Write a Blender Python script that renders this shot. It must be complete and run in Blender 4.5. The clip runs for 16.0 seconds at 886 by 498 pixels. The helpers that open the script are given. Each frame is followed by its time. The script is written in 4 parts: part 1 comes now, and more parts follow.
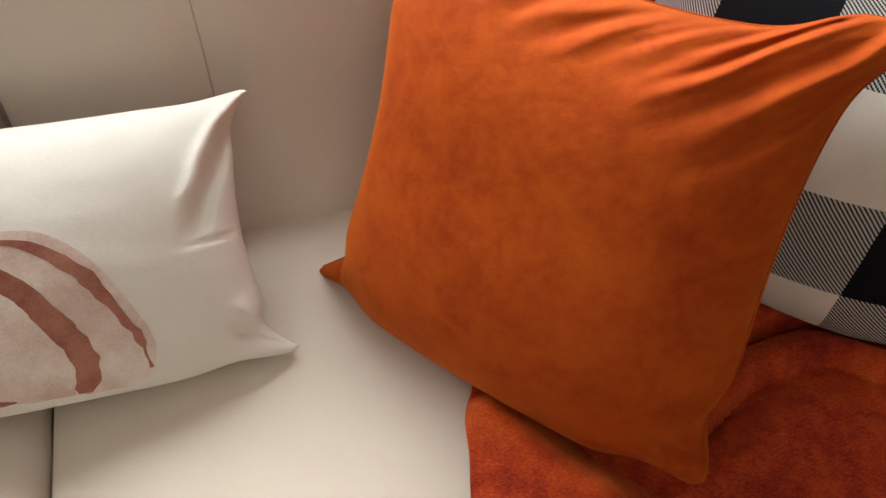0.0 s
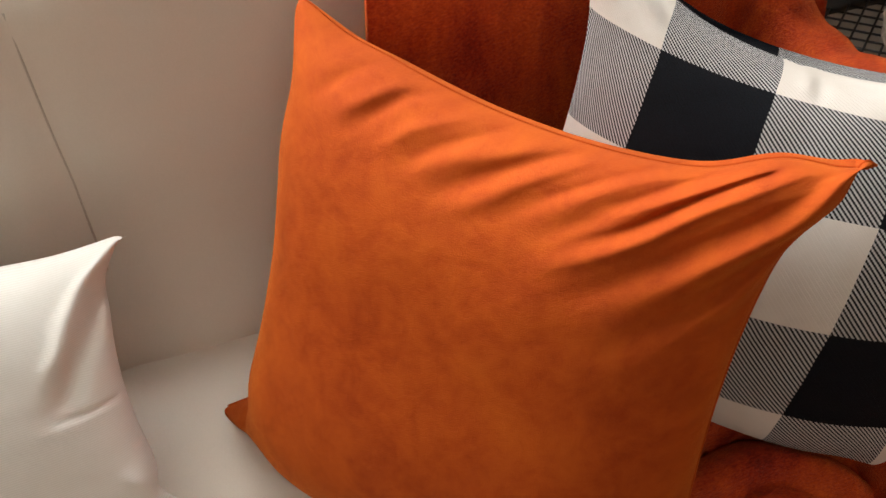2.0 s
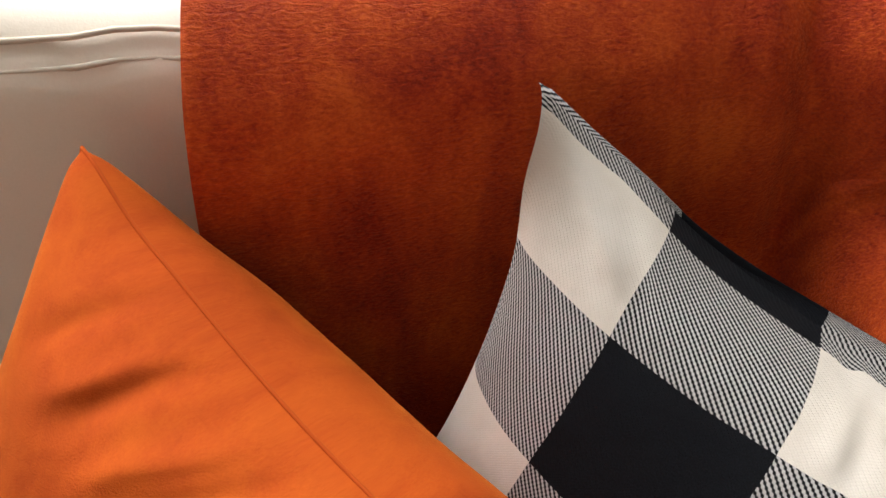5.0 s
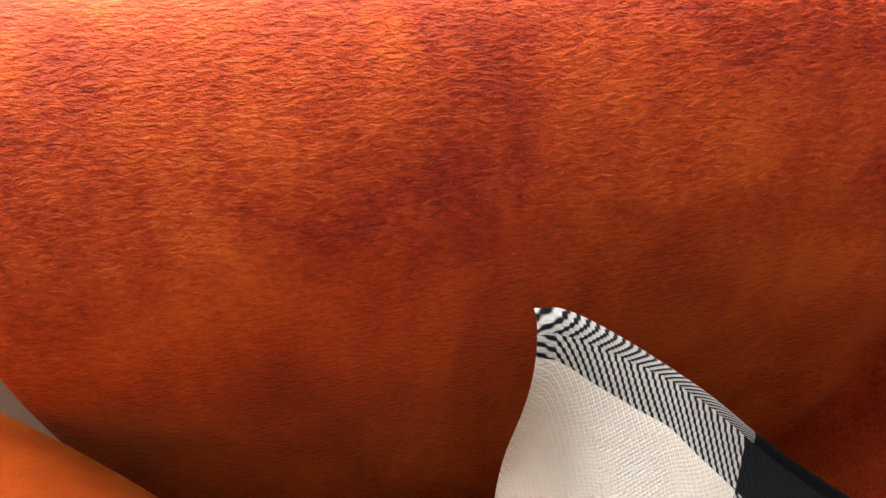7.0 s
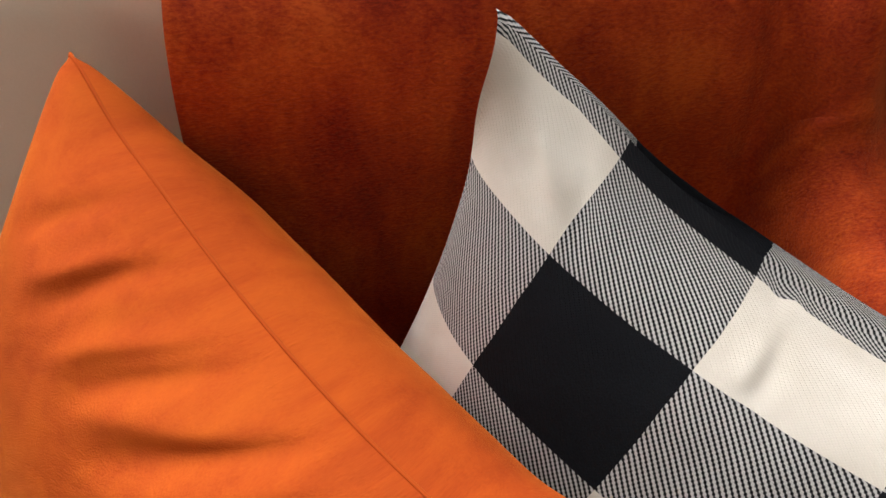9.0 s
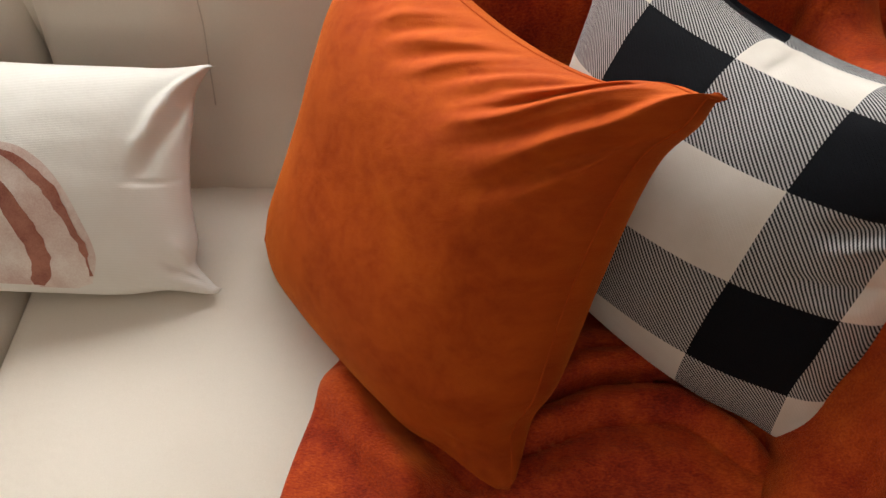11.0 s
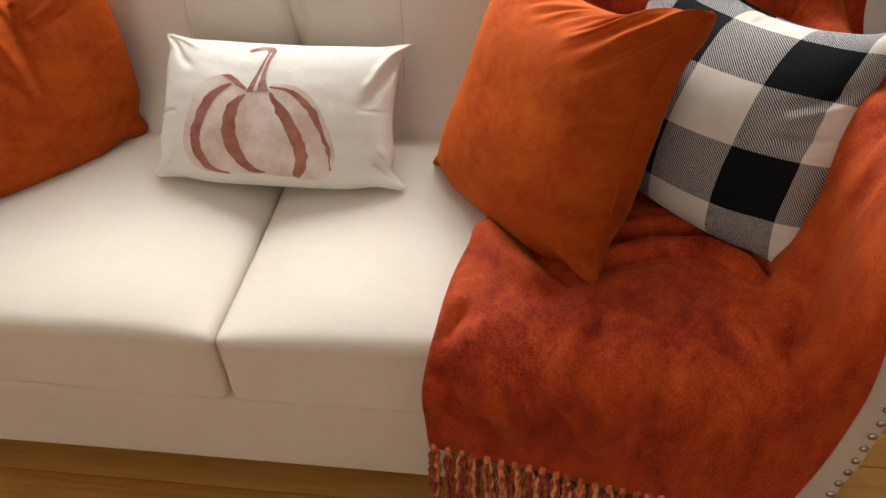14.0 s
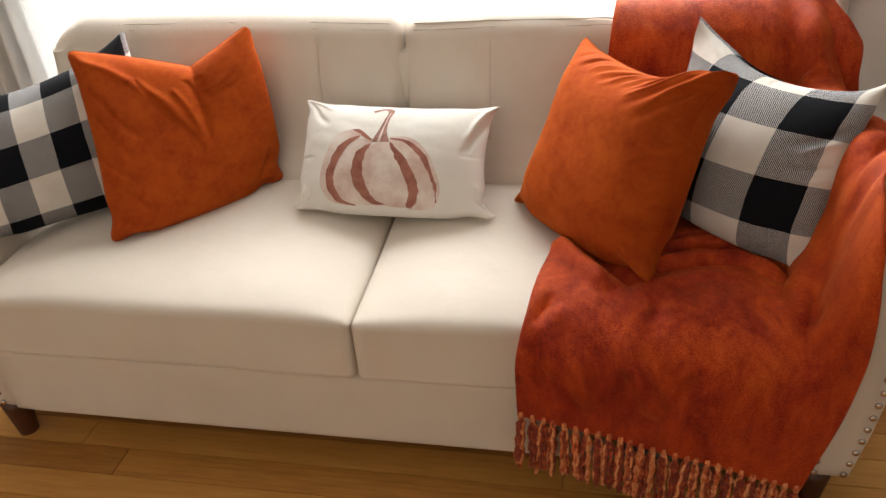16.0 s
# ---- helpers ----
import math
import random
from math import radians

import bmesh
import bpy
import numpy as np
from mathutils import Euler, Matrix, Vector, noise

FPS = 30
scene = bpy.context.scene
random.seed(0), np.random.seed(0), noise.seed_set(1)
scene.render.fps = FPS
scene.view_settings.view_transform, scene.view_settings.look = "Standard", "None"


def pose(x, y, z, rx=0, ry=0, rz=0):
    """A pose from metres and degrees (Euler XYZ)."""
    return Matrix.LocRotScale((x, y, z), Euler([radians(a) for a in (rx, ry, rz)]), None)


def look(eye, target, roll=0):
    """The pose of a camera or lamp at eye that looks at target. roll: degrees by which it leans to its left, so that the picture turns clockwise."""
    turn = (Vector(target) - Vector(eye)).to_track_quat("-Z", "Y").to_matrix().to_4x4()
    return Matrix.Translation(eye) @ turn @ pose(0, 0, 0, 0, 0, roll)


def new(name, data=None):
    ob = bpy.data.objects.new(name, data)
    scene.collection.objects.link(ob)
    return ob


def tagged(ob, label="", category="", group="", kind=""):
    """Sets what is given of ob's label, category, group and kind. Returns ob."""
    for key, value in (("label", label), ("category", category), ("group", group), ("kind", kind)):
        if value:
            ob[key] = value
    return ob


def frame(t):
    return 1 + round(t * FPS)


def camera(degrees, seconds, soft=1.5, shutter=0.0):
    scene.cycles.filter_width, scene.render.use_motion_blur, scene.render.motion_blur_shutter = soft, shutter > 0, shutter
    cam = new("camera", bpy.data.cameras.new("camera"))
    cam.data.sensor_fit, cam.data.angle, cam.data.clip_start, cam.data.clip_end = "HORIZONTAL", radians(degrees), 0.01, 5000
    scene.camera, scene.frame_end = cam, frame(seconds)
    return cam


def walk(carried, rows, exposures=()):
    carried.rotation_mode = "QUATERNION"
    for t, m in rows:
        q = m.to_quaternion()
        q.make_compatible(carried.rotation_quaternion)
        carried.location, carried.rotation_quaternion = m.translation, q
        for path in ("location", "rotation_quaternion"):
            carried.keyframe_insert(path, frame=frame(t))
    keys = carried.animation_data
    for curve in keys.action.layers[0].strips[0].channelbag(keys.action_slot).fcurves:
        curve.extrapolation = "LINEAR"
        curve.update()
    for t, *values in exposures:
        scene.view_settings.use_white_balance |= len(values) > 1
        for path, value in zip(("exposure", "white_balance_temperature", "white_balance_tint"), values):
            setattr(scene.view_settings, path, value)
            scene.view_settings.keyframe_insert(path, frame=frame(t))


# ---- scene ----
cam = camera(60.4, 16.0, soft=1.5)
PATH = [
    (0, (0.276, -0.084, 1.178), (0.626, 1.103, -0.393), 1.6),
    (0.5, (0.307, -0.077, 1.176), (0.693, 1.089, -0.403), 2.0),
    (1, (0.307, -0.048, 1.185), (0.740, 1.115, -0.383), 2.7),
    (1.5, (0.319, 0.001, 1.187), (0.794, 1.157, -0.375), 3.3),
    (2, (0.337, 0.029, 1.196), (0.847, 1.198, -0.345), 3.5),
    (2.5, (0.364, 0.059, 1.191), (0.885, 1.219, -0.352), 3.9),
    (3, (0.430, 0.070, 1.184), (0.931, 1.196, -0.392), 5.0),
    (3.5, (0.516, 0.046, 1.187), (0.952, 1.182, -0.400), 5.6),
    (4, (0.556, 0.059, 1.193), (0.897, 1.235, -0.388), 4.8),
    (4.5, (0.570, 0.165, 1.182), (0.856, 1.310, -0.433), 5.6),
    (5, (0.572, 0.291, 1.171), (0.830, 1.349, -0.506), 6.2),
    (7.5, (0.652, 0.501, 1.102), (0.789, 1.195, -0.769), 5.9),
    (8, (0.659, 0.473, 1.115), (0.800, 1.179, -0.751), 6.1),
    (8.5, (0.645, 0.408, 1.154), (0.791, 1.130, -0.706), 6.9),
    (9, (0.609, 0.270, 1.197), (0.775, 1.154, -0.589), 6.4),
    (9.5, (0.587, 0.122, 1.225), (0.740, 1.133, -0.494), 5.0),
    (10, (0.553, 0.001, 1.226), (0.670, 1.129, -0.422), 3.6),
    (12.5, (0.502, -0.417, 1.260), (0.317, 0.965, -0.174), -1.5),
    (13, (0.486, -0.510, 1.276), (0.292, 0.926, -0.103), -1.1),
    (13.5, (0.469, -0.649, 1.302), (0.258, 0.826, -0.033), -2.4),
    (14, (0.495, -0.760, 1.322), (0.244, 0.737, 0.019), -3.5),
    (14.5, (0.527, -0.889, 1.332), (0.234, 0.642, 0.080), -3.7),
    (15, (0.529, -0.989, 1.365), (0.203, 0.578, 0.166), -4.0),
    (15.5, (0.497, -1.066, 1.388), (0.152, 0.538, 0.245), -4.2),
    (16, (0.443, -1.147, 1.403), (0.091, 0.493, 0.314), -4.3),
]
EXPOSURE = [(0, -0.25), (2, -0.27), (3.5, -0.35), (5, -0.42), (7.5, 0.15), (8.5, -0.1), (9.0, -0.42), (9.5, -0.65), (10, -0.5), (12.5, -0.25), (14.5, 0.0), (16, 0.0)]
walk(cam, [(t, look(eye, target, roll)) for t, eye, target, roll in PATH], EXPOSURE)

# ---- light ----
world = bpy.data.worlds.new("sky")
scene.world = world
world.use_nodes = True
wn = world.node_tree
sky = wn.nodes.new("ShaderNodeTexSky")
sky.sky_type = "NISHITA"
sky.sun_disc = False
sky.sun_elevation, sky.sun_rotation = radians(48), radians(20)
wn.links.new(sky.outputs[0], wn.nodes["Background"].inputs[0])
wn.nodes["Background"].inputs[1].default_value = 0.1


def area_lamp(name, m, w, h, power, color):
    data = bpy.data.lights.new(name, "AREA")
    data.shape, data.size, data.size_y, data.energy, data.color = "RECTANGLE", w, h, power, color
    ob = new(name, data)
    ob.matrix_world = m
    return ob


# daylight through the sheer behind the sofa, and an added fill lamp before the windowless south wall
area_lamp("window_light_back", pose(-0.12, 1.66, 1.35, -62, 0, 0), 3.0, 2.6, 200, (1.0, 0.985, 0.96))
area_lamp("fill_light_front", pose(-0.9, -3.55, 1.6, 90, 0, 0), 2.0, 1.3, 18, (1.0, 0.88, 0.74))


# ---- materials ----
class Nodes:
    """Short hand for building a node material."""

    def __init__(self, name, roughness=0.8):
        self.mat = bpy.data.materials.new(name)
        self.mat.use_nodes = True
        self.tree = self.mat.node_tree
        self.bsdf = self.tree.nodes["Principled BSDF"]
        self.bsdf.inputs["Roughness"].default_value = roughness

    def node(self, kind, **inputs):
        n = self.tree.nodes.new(kind)
        for key, value in inputs.items():
            self.put(n.inputs[key.replace("_", " ")], value)
        return n

    def put(self, socket, value):
        if isinstance(value, bpy.types.NodeSocket):
            self.tree.links.new(value, socket)
        else:
            socket.default_value = value

    def coords(self, scale=(1, 1, 1), uv=False):
        tc = self.tree.nodes.new("ShaderNodeTexCoord")
        m = self.node("ShaderNodeMapping", Vector=tc.outputs["UV" if uv else "Object"])
        m.inputs["Scale"].default_value = scale
        return m.outputs[0]

    def noise(self, vec, scale, detail=4.0, rough=0.55):
        return self.node("ShaderNodeTexNoise", Vector=vec, Scale=scale, Detail=detail, Roughness=rough).outputs["Fac"]

    def math(self, op, a, b=0.0):
        n = self.tree.nodes.new("ShaderNodeMath")
        n.operation = op
        self.put(n.inputs[0], a)
        self.put(n.inputs[1], b)
        return n.outputs[0]

    def ramp(self, fac, stops):
        n = self.tree.nodes.new("ShaderNodeValToRGB")
        e = n.color_ramp.elements
        while len(e) < len(stops):
            e.new(0.5)
        for el, (p, c) in zip(e, stops):
            el.position, el.color = p, (*c, 1)
        self.put(n.inputs[0], fac)
        return n.outputs[0]

    def mix(self, fac, a, b):
        n = self.tree.nodes.new("ShaderNodeMix")
        n.data_type = "RGBA"
        self.put(n.inputs[0], fac)
        for s, v in ((n.inputs[6], a), (n.inputs[7], b)):
            self.put(s, v if isinstance(v, bpy.types.NodeSocket) else (*v, 1))
        return n.outputs[2]

    def color(self, c):
        self.put(self.bsdf.inputs["Base Color"], c if isinstance(c, bpy.types.NodeSocket) else (*c, 1))

    def bump(self, height, strength, distance, normal=None):
        b = self.node("ShaderNodeBump", Height=height, Strength=strength, Distance=distance)
        if normal:
            self.put(b.inputs["Normal"], normal)
        self.put(self.bsdf.inputs["Normal"], b.outputs[0])
        return b.outputs[0]

    def sheen(self, weight, rough, tint):
        self.bsdf.inputs["Sheen Weight"].default_value = weight
        self.bsdf.inputs["Sheen Roughness"].default_value = rough
        self.bsdf.inputs["Sheen Tint"].default_value = (*tint, 1)


def sofa_cloth():
    n = Nodes("cream_upholstery", 0.75)
    v = n.coords()
    big = n.noise(v, 3.0, 3)
    fine = n.noise(v, 700, 2)
    n.color(n.ramp(n.math("ADD", n.math("MULTIPLY", big, 0.7), n.math("MULTIPLY", fine, 0.3)), [(0.25, (0.62, 0.55, 0.46)), (0.8, (0.74, 0.68, 0.59))]))
    b = n.bump(n.noise(v, 9, 4), 0.25, 0.01)
    n.bump(fine, 0.12, 0.0006, b)
    n.sheen(0.15, 0.5, (1, 0.97, 0.93))
    return n.mat


def velvet(name, dark, mid, light, pile, uv=True):
    """Short pile with handled, brushed patches and a satin sheen."""
    n = Nodes(name, 0.85)
    v = n.coords(uv=uv)
    big = n.noise(v, 7, 4, 0.6)
    brushed = n.node("ShaderNodeTexNoise", Vector=v, Scale=26.0, Detail=5.0, Roughness=0.62, Distortion=0.6).outputs["Fac"]
    crush = n.node("ShaderNodeTexNoise", Vector=v, Scale=75.0, Detail=4.0, Roughness=0.6, Distortion=0.4).outputs["Fac"]
    fine = n.noise(v, pile, 3, 0.6)
    both = n.math("ADD", n.math("ADD", n.math("MULTIPLY", big, 0.34), n.math("MULTIPLY", brushed, 0.34)), n.math("ADD", n.math("MULTIPLY", crush, 0.18), n.math("MULTIPLY", fine, 0.14)))
    n.color(n.ramp(both, [(0.35, dark), (0.5, mid), (0.66, light)]))
    b = n.bump(brushed, 0.16, 0.006)
    b = n.bump(crush, 0.12, 0.003, b)
    n.bump(fine, 0.4, 0.0012, b)
    n.sheen(0.42, 0.3, (1.0, 0.33, 0.05))
    n.bsdf.inputs["Specular IOR Level"].default_value = 0.06
    return n.mat


def plush(name):
    """Long pile, brushed into lighter and darker patches."""
    n = Nodes(name, 0.56)
    v = n.coords()
    swept = n.coords((0.45, 1.0, 0.8))
    big = n.noise(v, 4.0, 5, 0.6)
    slant = n.coords((1.0, 1.0, 0.35))
    warp = n.node("ShaderNodeTexNoise", Vector=slant, Scale=13.0, Detail=3.0, Roughness=0.5, Distortion=1.2).outputs["Fac"]
    pile = n.noise(swept, 560, 3, 0.7)
    tuft = n.noise(slant, 60, 4, 0.65)
    mixd = n.math("ADD", n.math("ADD", n.math("MULTIPLY", big, 0.26), n.math("MULTIPLY", warp, 0.28)), n.math("ADD", n.math("MULTIPLY", pile, 0.32), n.math("MULTIPLY", tuft, 0.19)))
    n.color(n.ramp(mixd, [(0.39, (0.12, 0.006, 0.008)), (0.48, (0.29, 0.023, 0.012)), (0.56, (0.46, 0.056, 0.014)), (0.64, (0.62, 0.11, 0.02))]))
    b = n.bump(warp, 0.3, 0.01)
    b = n.bump(tuft, 0.12, 0.003, b)
    n.bump(pile, 0.8, 0.0025, b)
    n.sheen(0.55, 0.32, (1.0, 0.28, 0.06))
    n.bsdf.inputs["Specular IOR Level"].default_value = 0.42
    n.bsdf.inputs["Specular Tint"].default_value = (1.0, 0.42, 0.16, 1)
    return n.mat


def plaid(name, step_u, step_v, off_u, off_v, flip):
    """Buffalo check in a twill: black or white warp and weft, either of which shows by the diagonal of the weave."""
    n = Nodes(name, 0.85)
    tc = n.tree.nodes.new("ShaderNodeTexCoord").outputs["UV"]
    wob = n.noise(tc, 9, 2)
    sep = n.tree.nodes.new("ShaderNodeSeparateXYZ")
    n.put(sep.inputs[0], tc)
    x, y = sep.outputs[0], sep.outputs[1]
    x2 = n.math("ADD", x, n.math("MULTIPLY", n.math("SUBTRACT", wob, 0.5), 0.006))

    def band(c, step, off, flip):
        w = n.math("FRACT", n.math("DIVIDE", n.math("SUBTRACT", n.math("ADD", c, 10 * step), off), 2 * step))
        return n.math("GREATER_THAN" if flip else "LESS_THAN", w, 0.5)

    warp = band(x2, step_u, off_u, flip[0])
    weft = band(y, step_v, off_v, flip[1])
    # coarse diagonal ribs, beaded where the threads cross
    across = n.math("SINE", n.math("MULTIPLY", n.math("ADD", n.math("ADD", x, y), n.math("MULTIPLY", n.noise(tc, 45, 2), 0.0012)), 6.2832 / 0.0042))
    bead = n.math("SINE", n.math("MULTIPLY", n.math("SUBTRACT", x, n.math("MULTIPLY", y, 0.55)), 6.2832 / 0.0027))
    twill = n.math("MINIMUM", 1.0, n.math("MAXIMUM", 0.0, n.math("ADD", 0.52, n.math("ADD", n.math("MULTIPLY", 0.9, across), n.math("MULTIPLY", 0.4, bead)))))
    shade = n.math("ADD", n.math("MULTIPLY", warp, twill), n.math("MULTIPLY", weft, n.math("SUBTRACT", 1.0, twill)))
    lint = n.noise(tc, 900, 2)
    dark = n.ramp(lint, [(0.3, (0.003, 0.0035, 0.005)), (0.8, (0.007, 0.008, 0.011))])
    pale = n.ramp(n.noise(tc, 14, 3), [(0.3, (0.62, 0.57, 0.5)), (0.75, (0.74, 0.7, 0.64))])
    knit = n.math("MULTIPLY", n.math("ABSOLUTE", n.math("SINE", n.math("MULTIPLY", n.math("ADD", x, y), 3.1416 / 0.0021))), n.math("ABSOLUTE", n.math("SINE", n.math("MULTIPLY", n.math("SUBTRACT", x, y), 3.1416 / 0.0022))))
    pale = n.mix(knit, n.mix(0.16, pale, (0.35, 0.32, 0.28)), pale)
    mixed = n.math("ABSOLUTE", n.math("SUBTRACT", warp, weft))
    pale = n.mix(n.math("MULTIPLY", mixed, 0.6), pale, (0.34, 0.35, 0.38))
    n.color(n.mix(shade, dark, pale))
    b = n.bump(n.noise(tc, 26, 4), 0.18, 0.006)
    b = n.bump(twill, 0.3, 0.0005, b)
    n.bump(knit, 0.35, 0.0006, b)
    n.bsdf.inputs["Specular IOR Level"].default_value = 0.12
    return n.mat


def linen():
    n = Nodes("white_linen_cloth", 0.8)
    tc = n.coords(uv=True)
    rib = n.node("ShaderNodeTexWave", Vector=tc, Scale=150.0, Distortion=1.5, Detail=2.0)
    rib.bands_direction = "Y"
    n.color(n.ramp(n.math("ADD", n.math("MULTIPLY", n.noise(tc, 11, 4), 0.7), n.math("MULTIPLY", rib.outputs["Fac"], 0.3)), [(0.25, (0.69, 0.66, 0.595)), (0.8, (0.8, 0.78, 0.725))]))
    b = n.bump(n.noise(tc, 24, 4), 0.2, 0.006)
    n.bump(rib.outputs["Fac"], 0.16, 0.0005, b)
    return n.mat


def wash(name, a, b, scale=30):
    """Watercolour print."""
    n = Nodes(name, 0.85)
    v = n.coords()
    f = n.math("ADD", n.math("MULTIPLY", n.noise(v, scale, 5, 0.65), 0.75), n.math("MULTIPLY", n.noise(v, 500, 2), 0.25))
    n.color(n.ramp(f, [(0.36, a), (0.62, b)]))
    n.bump(n.noise(v, 600, 2), 0.25, 0.0006)
    return n.mat


def oak():
    n = Nodes("oak_floorboard", 0.38)
    info = n.tree.nodes.new("ShaderNodeObjectInfo").outputs["Random"]
    tc = n.tree.nodes.new("ShaderNodeTexCoord").outputs["Object"]
    off = n.node("ShaderNodeCombineXYZ", X=n.math("MULTIPLY", info, 37.0), Y=n.math("MULTIPLY", info, 11.0))
    va = n.node("ShaderNodeVectorMath")
    n.put(va.inputs[0], tc)
    n.put(va.inputs[1], off.outputs[0])
    m = n.node("ShaderNodeMapping", Vector=va.outputs[0])
    m.inputs["Scale"].default_value = (1.2, 14, 14)
    grain = n.noise(m.outputs[0], 5, 7, 0.65)
    m2 = n.node("ShaderNodeMapping", Vector=va.outputs[0])
    m2.inputs["Scale"].default_value = (4, 120, 120)
    pores = n.noise(m2.outputs[0], 4, 3, 0.6)
    f = n.math("ADD", n.math("ADD", n.math("MULTIPLY", grain, 0.5), n.math("MULTIPLY", pores, 0.2)), n.math("MULTIPLY", info, 0.3))
    n.color(n.ramp(f, [(0.25, (0.26, 0.10, 0.022)), (0.5, (0.50, 0.235, 0.052)), (0.75, (0.64, 0.35, 0.09))]))
    n.bump(pores, 0.15, 0.0006)
    n.put(n.bsdf.inputs["Roughness"], n.math("ADD", n.math("MULTIPLY", grain, 0.25), 0.25))
    return n.mat


def plain(name, c, rough=0.6, metal=0.0, scale=40, vary=0.12, bump=0.1):
    n = Nodes(name, rough)
    v = n.coords()
    f = n.math("ADD", n.math("MULTIPLY", n.noise(v, scale, 4), 0.6), n.math("MULTIPLY", n.noise(v, scale / 12, 3), 0.4))
    n.color(n.ramp(f, [(0.25, tuple(x * (1 - vary) for x in c)), (0.75, tuple(min(1, x * (1 + vary)) for x in c))]))
    n.bump(f, bump, 0.002)
    n.bsdf.inputs["Metallic"].default_value = metal
    return n.mat


M_SOFA = sofa_cloth()
M_ORANGE = velvet("orange_velvet", (0.26, 0.034, 0.007), (0.375, 0.062, 0.009), (0.47, 0.096, 0.011), 900)
M_PLUSH = plush("rust_plush")
M_LINEN = linen()
M_PRINT_PALE = wash("print_pale_blush", (0.58, 0.41, 0.35), (0.77, 0.69, 0.62), 16)
M_PRINT_DARK = wash("print_terracotta", (0.24, 0.075, 0.05), (0.42, 0.18, 0.125), 22)
M_PRINT_STEM = wash("print_stem_brown", (0.16, 0.07, 0.05), (0.45, 0.24, 0.19), 70)
M_OAK = oak()
M_WALL = plain("grey_white_wall_paint", (0.54, 0.52, 0.49), 0.75, 0, 60, 0.05, 0.08)
M_WHITE = plain("white_gloss_trim", (0.8, 0.78, 0.75), 0.4, 0, 60, 0.04, 0.05)
M_CEIL = plain("white_ceiling_paint", (0.7, 0.69, 0.67), 0.85, 0, 60, 0.04, 0.05)
M_NAIL = plain("polished_nickel", (0.62, 0.56, 0.5), 0.22, 1.0, 200, 0.1, 0.05)
M_LEG = plain("dark_stained_wood", (0.07, 0.022, 0.01), 0.4, 0, 30, 0.3, 0.1)
M_BLACK = plain("black_powder_coat", (0.015, 0.014, 0.015), 0.45, 0, 200, 0.2, 0.1)
M_ROPE = plain("natural_woven_rope", (0.62, 0.52, 0.43), 0.85, 0, 90, 0.2, 0.3)
M_GOLD = plain("brushed_gold_band", (0.6, 0.42, 0.16), 0.4, 1.0, 90, 0.25, 0.2)
M_THREAD = plain("beige_thread", (0.50, 0.44, 0.36), 0.8, 0, 300, 0.1, 0.1)


def sheer():
    n = Nodes("white_sheer_cloth", 0.9)
    v = n.coords((1, 1, 0.2))
    n.color(n.ramp(n.noise(v, 60, 3), [(0.3, (0.8, 0.8, 0.8)), (0.7, (0.88, 0.88, 0.87))]))
    tr = n.node("ShaderNodeBsdfTranslucent")
    tr.inputs["Color"].default_value = (0.85, 0.85, 0.84, 1)
    mixer = n.node("ShaderNodeMixShader", Fac=0.5)
    n.put(mixer.inputs[1], n.bsdf.outputs[0])
    n.put(mixer.inputs[2], tr.outputs[0])
    n.put(n.tree.nodes["Material Output"].inputs["Surface"], mixer.outputs[0])
    return n.mat


M_SHEER = sheer()


def glass(name, tint):
    n = Nodes(name, 0.06)
    n.bsdf.inputs["Transmission Weight"].default_value = 0.85
    n.bsdf.inputs["IOR"].default_value = 1.45
    n.color(n.ramp(n.noise(n.coords(), 30, 3), [(0.3, tint), (0.7, tuple(min(1, 1.15 * x) for x in tint))]))
    return n.mat


M_GLASS = glass("smoky_green_glass", (0.5, 0.52, 0.45))


# ---- mesh helpers ----
def finish(bm, name, mat, smooth=True):
    me = bpy.data.meshes.new(name)
    bm.to_mesh(me)
    bm.free()
    me.materials.append(mat)
    if smooth:
        me.polygons.foreach_set("use_smooth", [True] * len(me.polygons))
    return me


def part(name, bm, mat, parent, label="", smooth=True):
    ob = new(name, finish(bm, name, mat, smooth))
    ob.parent = parent
    if label:
        tagged(ob, label)
    return ob


def thing(name, label, category, group="", kind="", bm=None, mat=None, at=(0, 0, 0)):
    ob = new(name, finish(bm, name, mat) if bm else None)
    ob.location = at
    return tagged(ob, label, category, group, kind)


def sheet(rows, closed_u=False, uvs=None):
    """A bmesh from rows of points."""
    bm = bmesh.new()
    vs = [[bm.verts.new(p) for p in row] for row in rows]
    lay = bm.loops.layers.uv.new("UVMap") if uvs else None
    w = len(rows[0])
    for j in range(len(rows) - 1):
        for i in range(w if closed_u else w - 1):
            k = (i + 1) % w
            f = bm.faces.new((vs[j][i], vs[j][k], vs[j + 1][k], vs[j + 1][i]))
            if lay:
                for loop, (a, b) in zip(f.loops, ((j, i), (j, k), (j + 1, k), (j + 1, i))):
                    loop[lay].uv = uvs[a][b]
    return bm


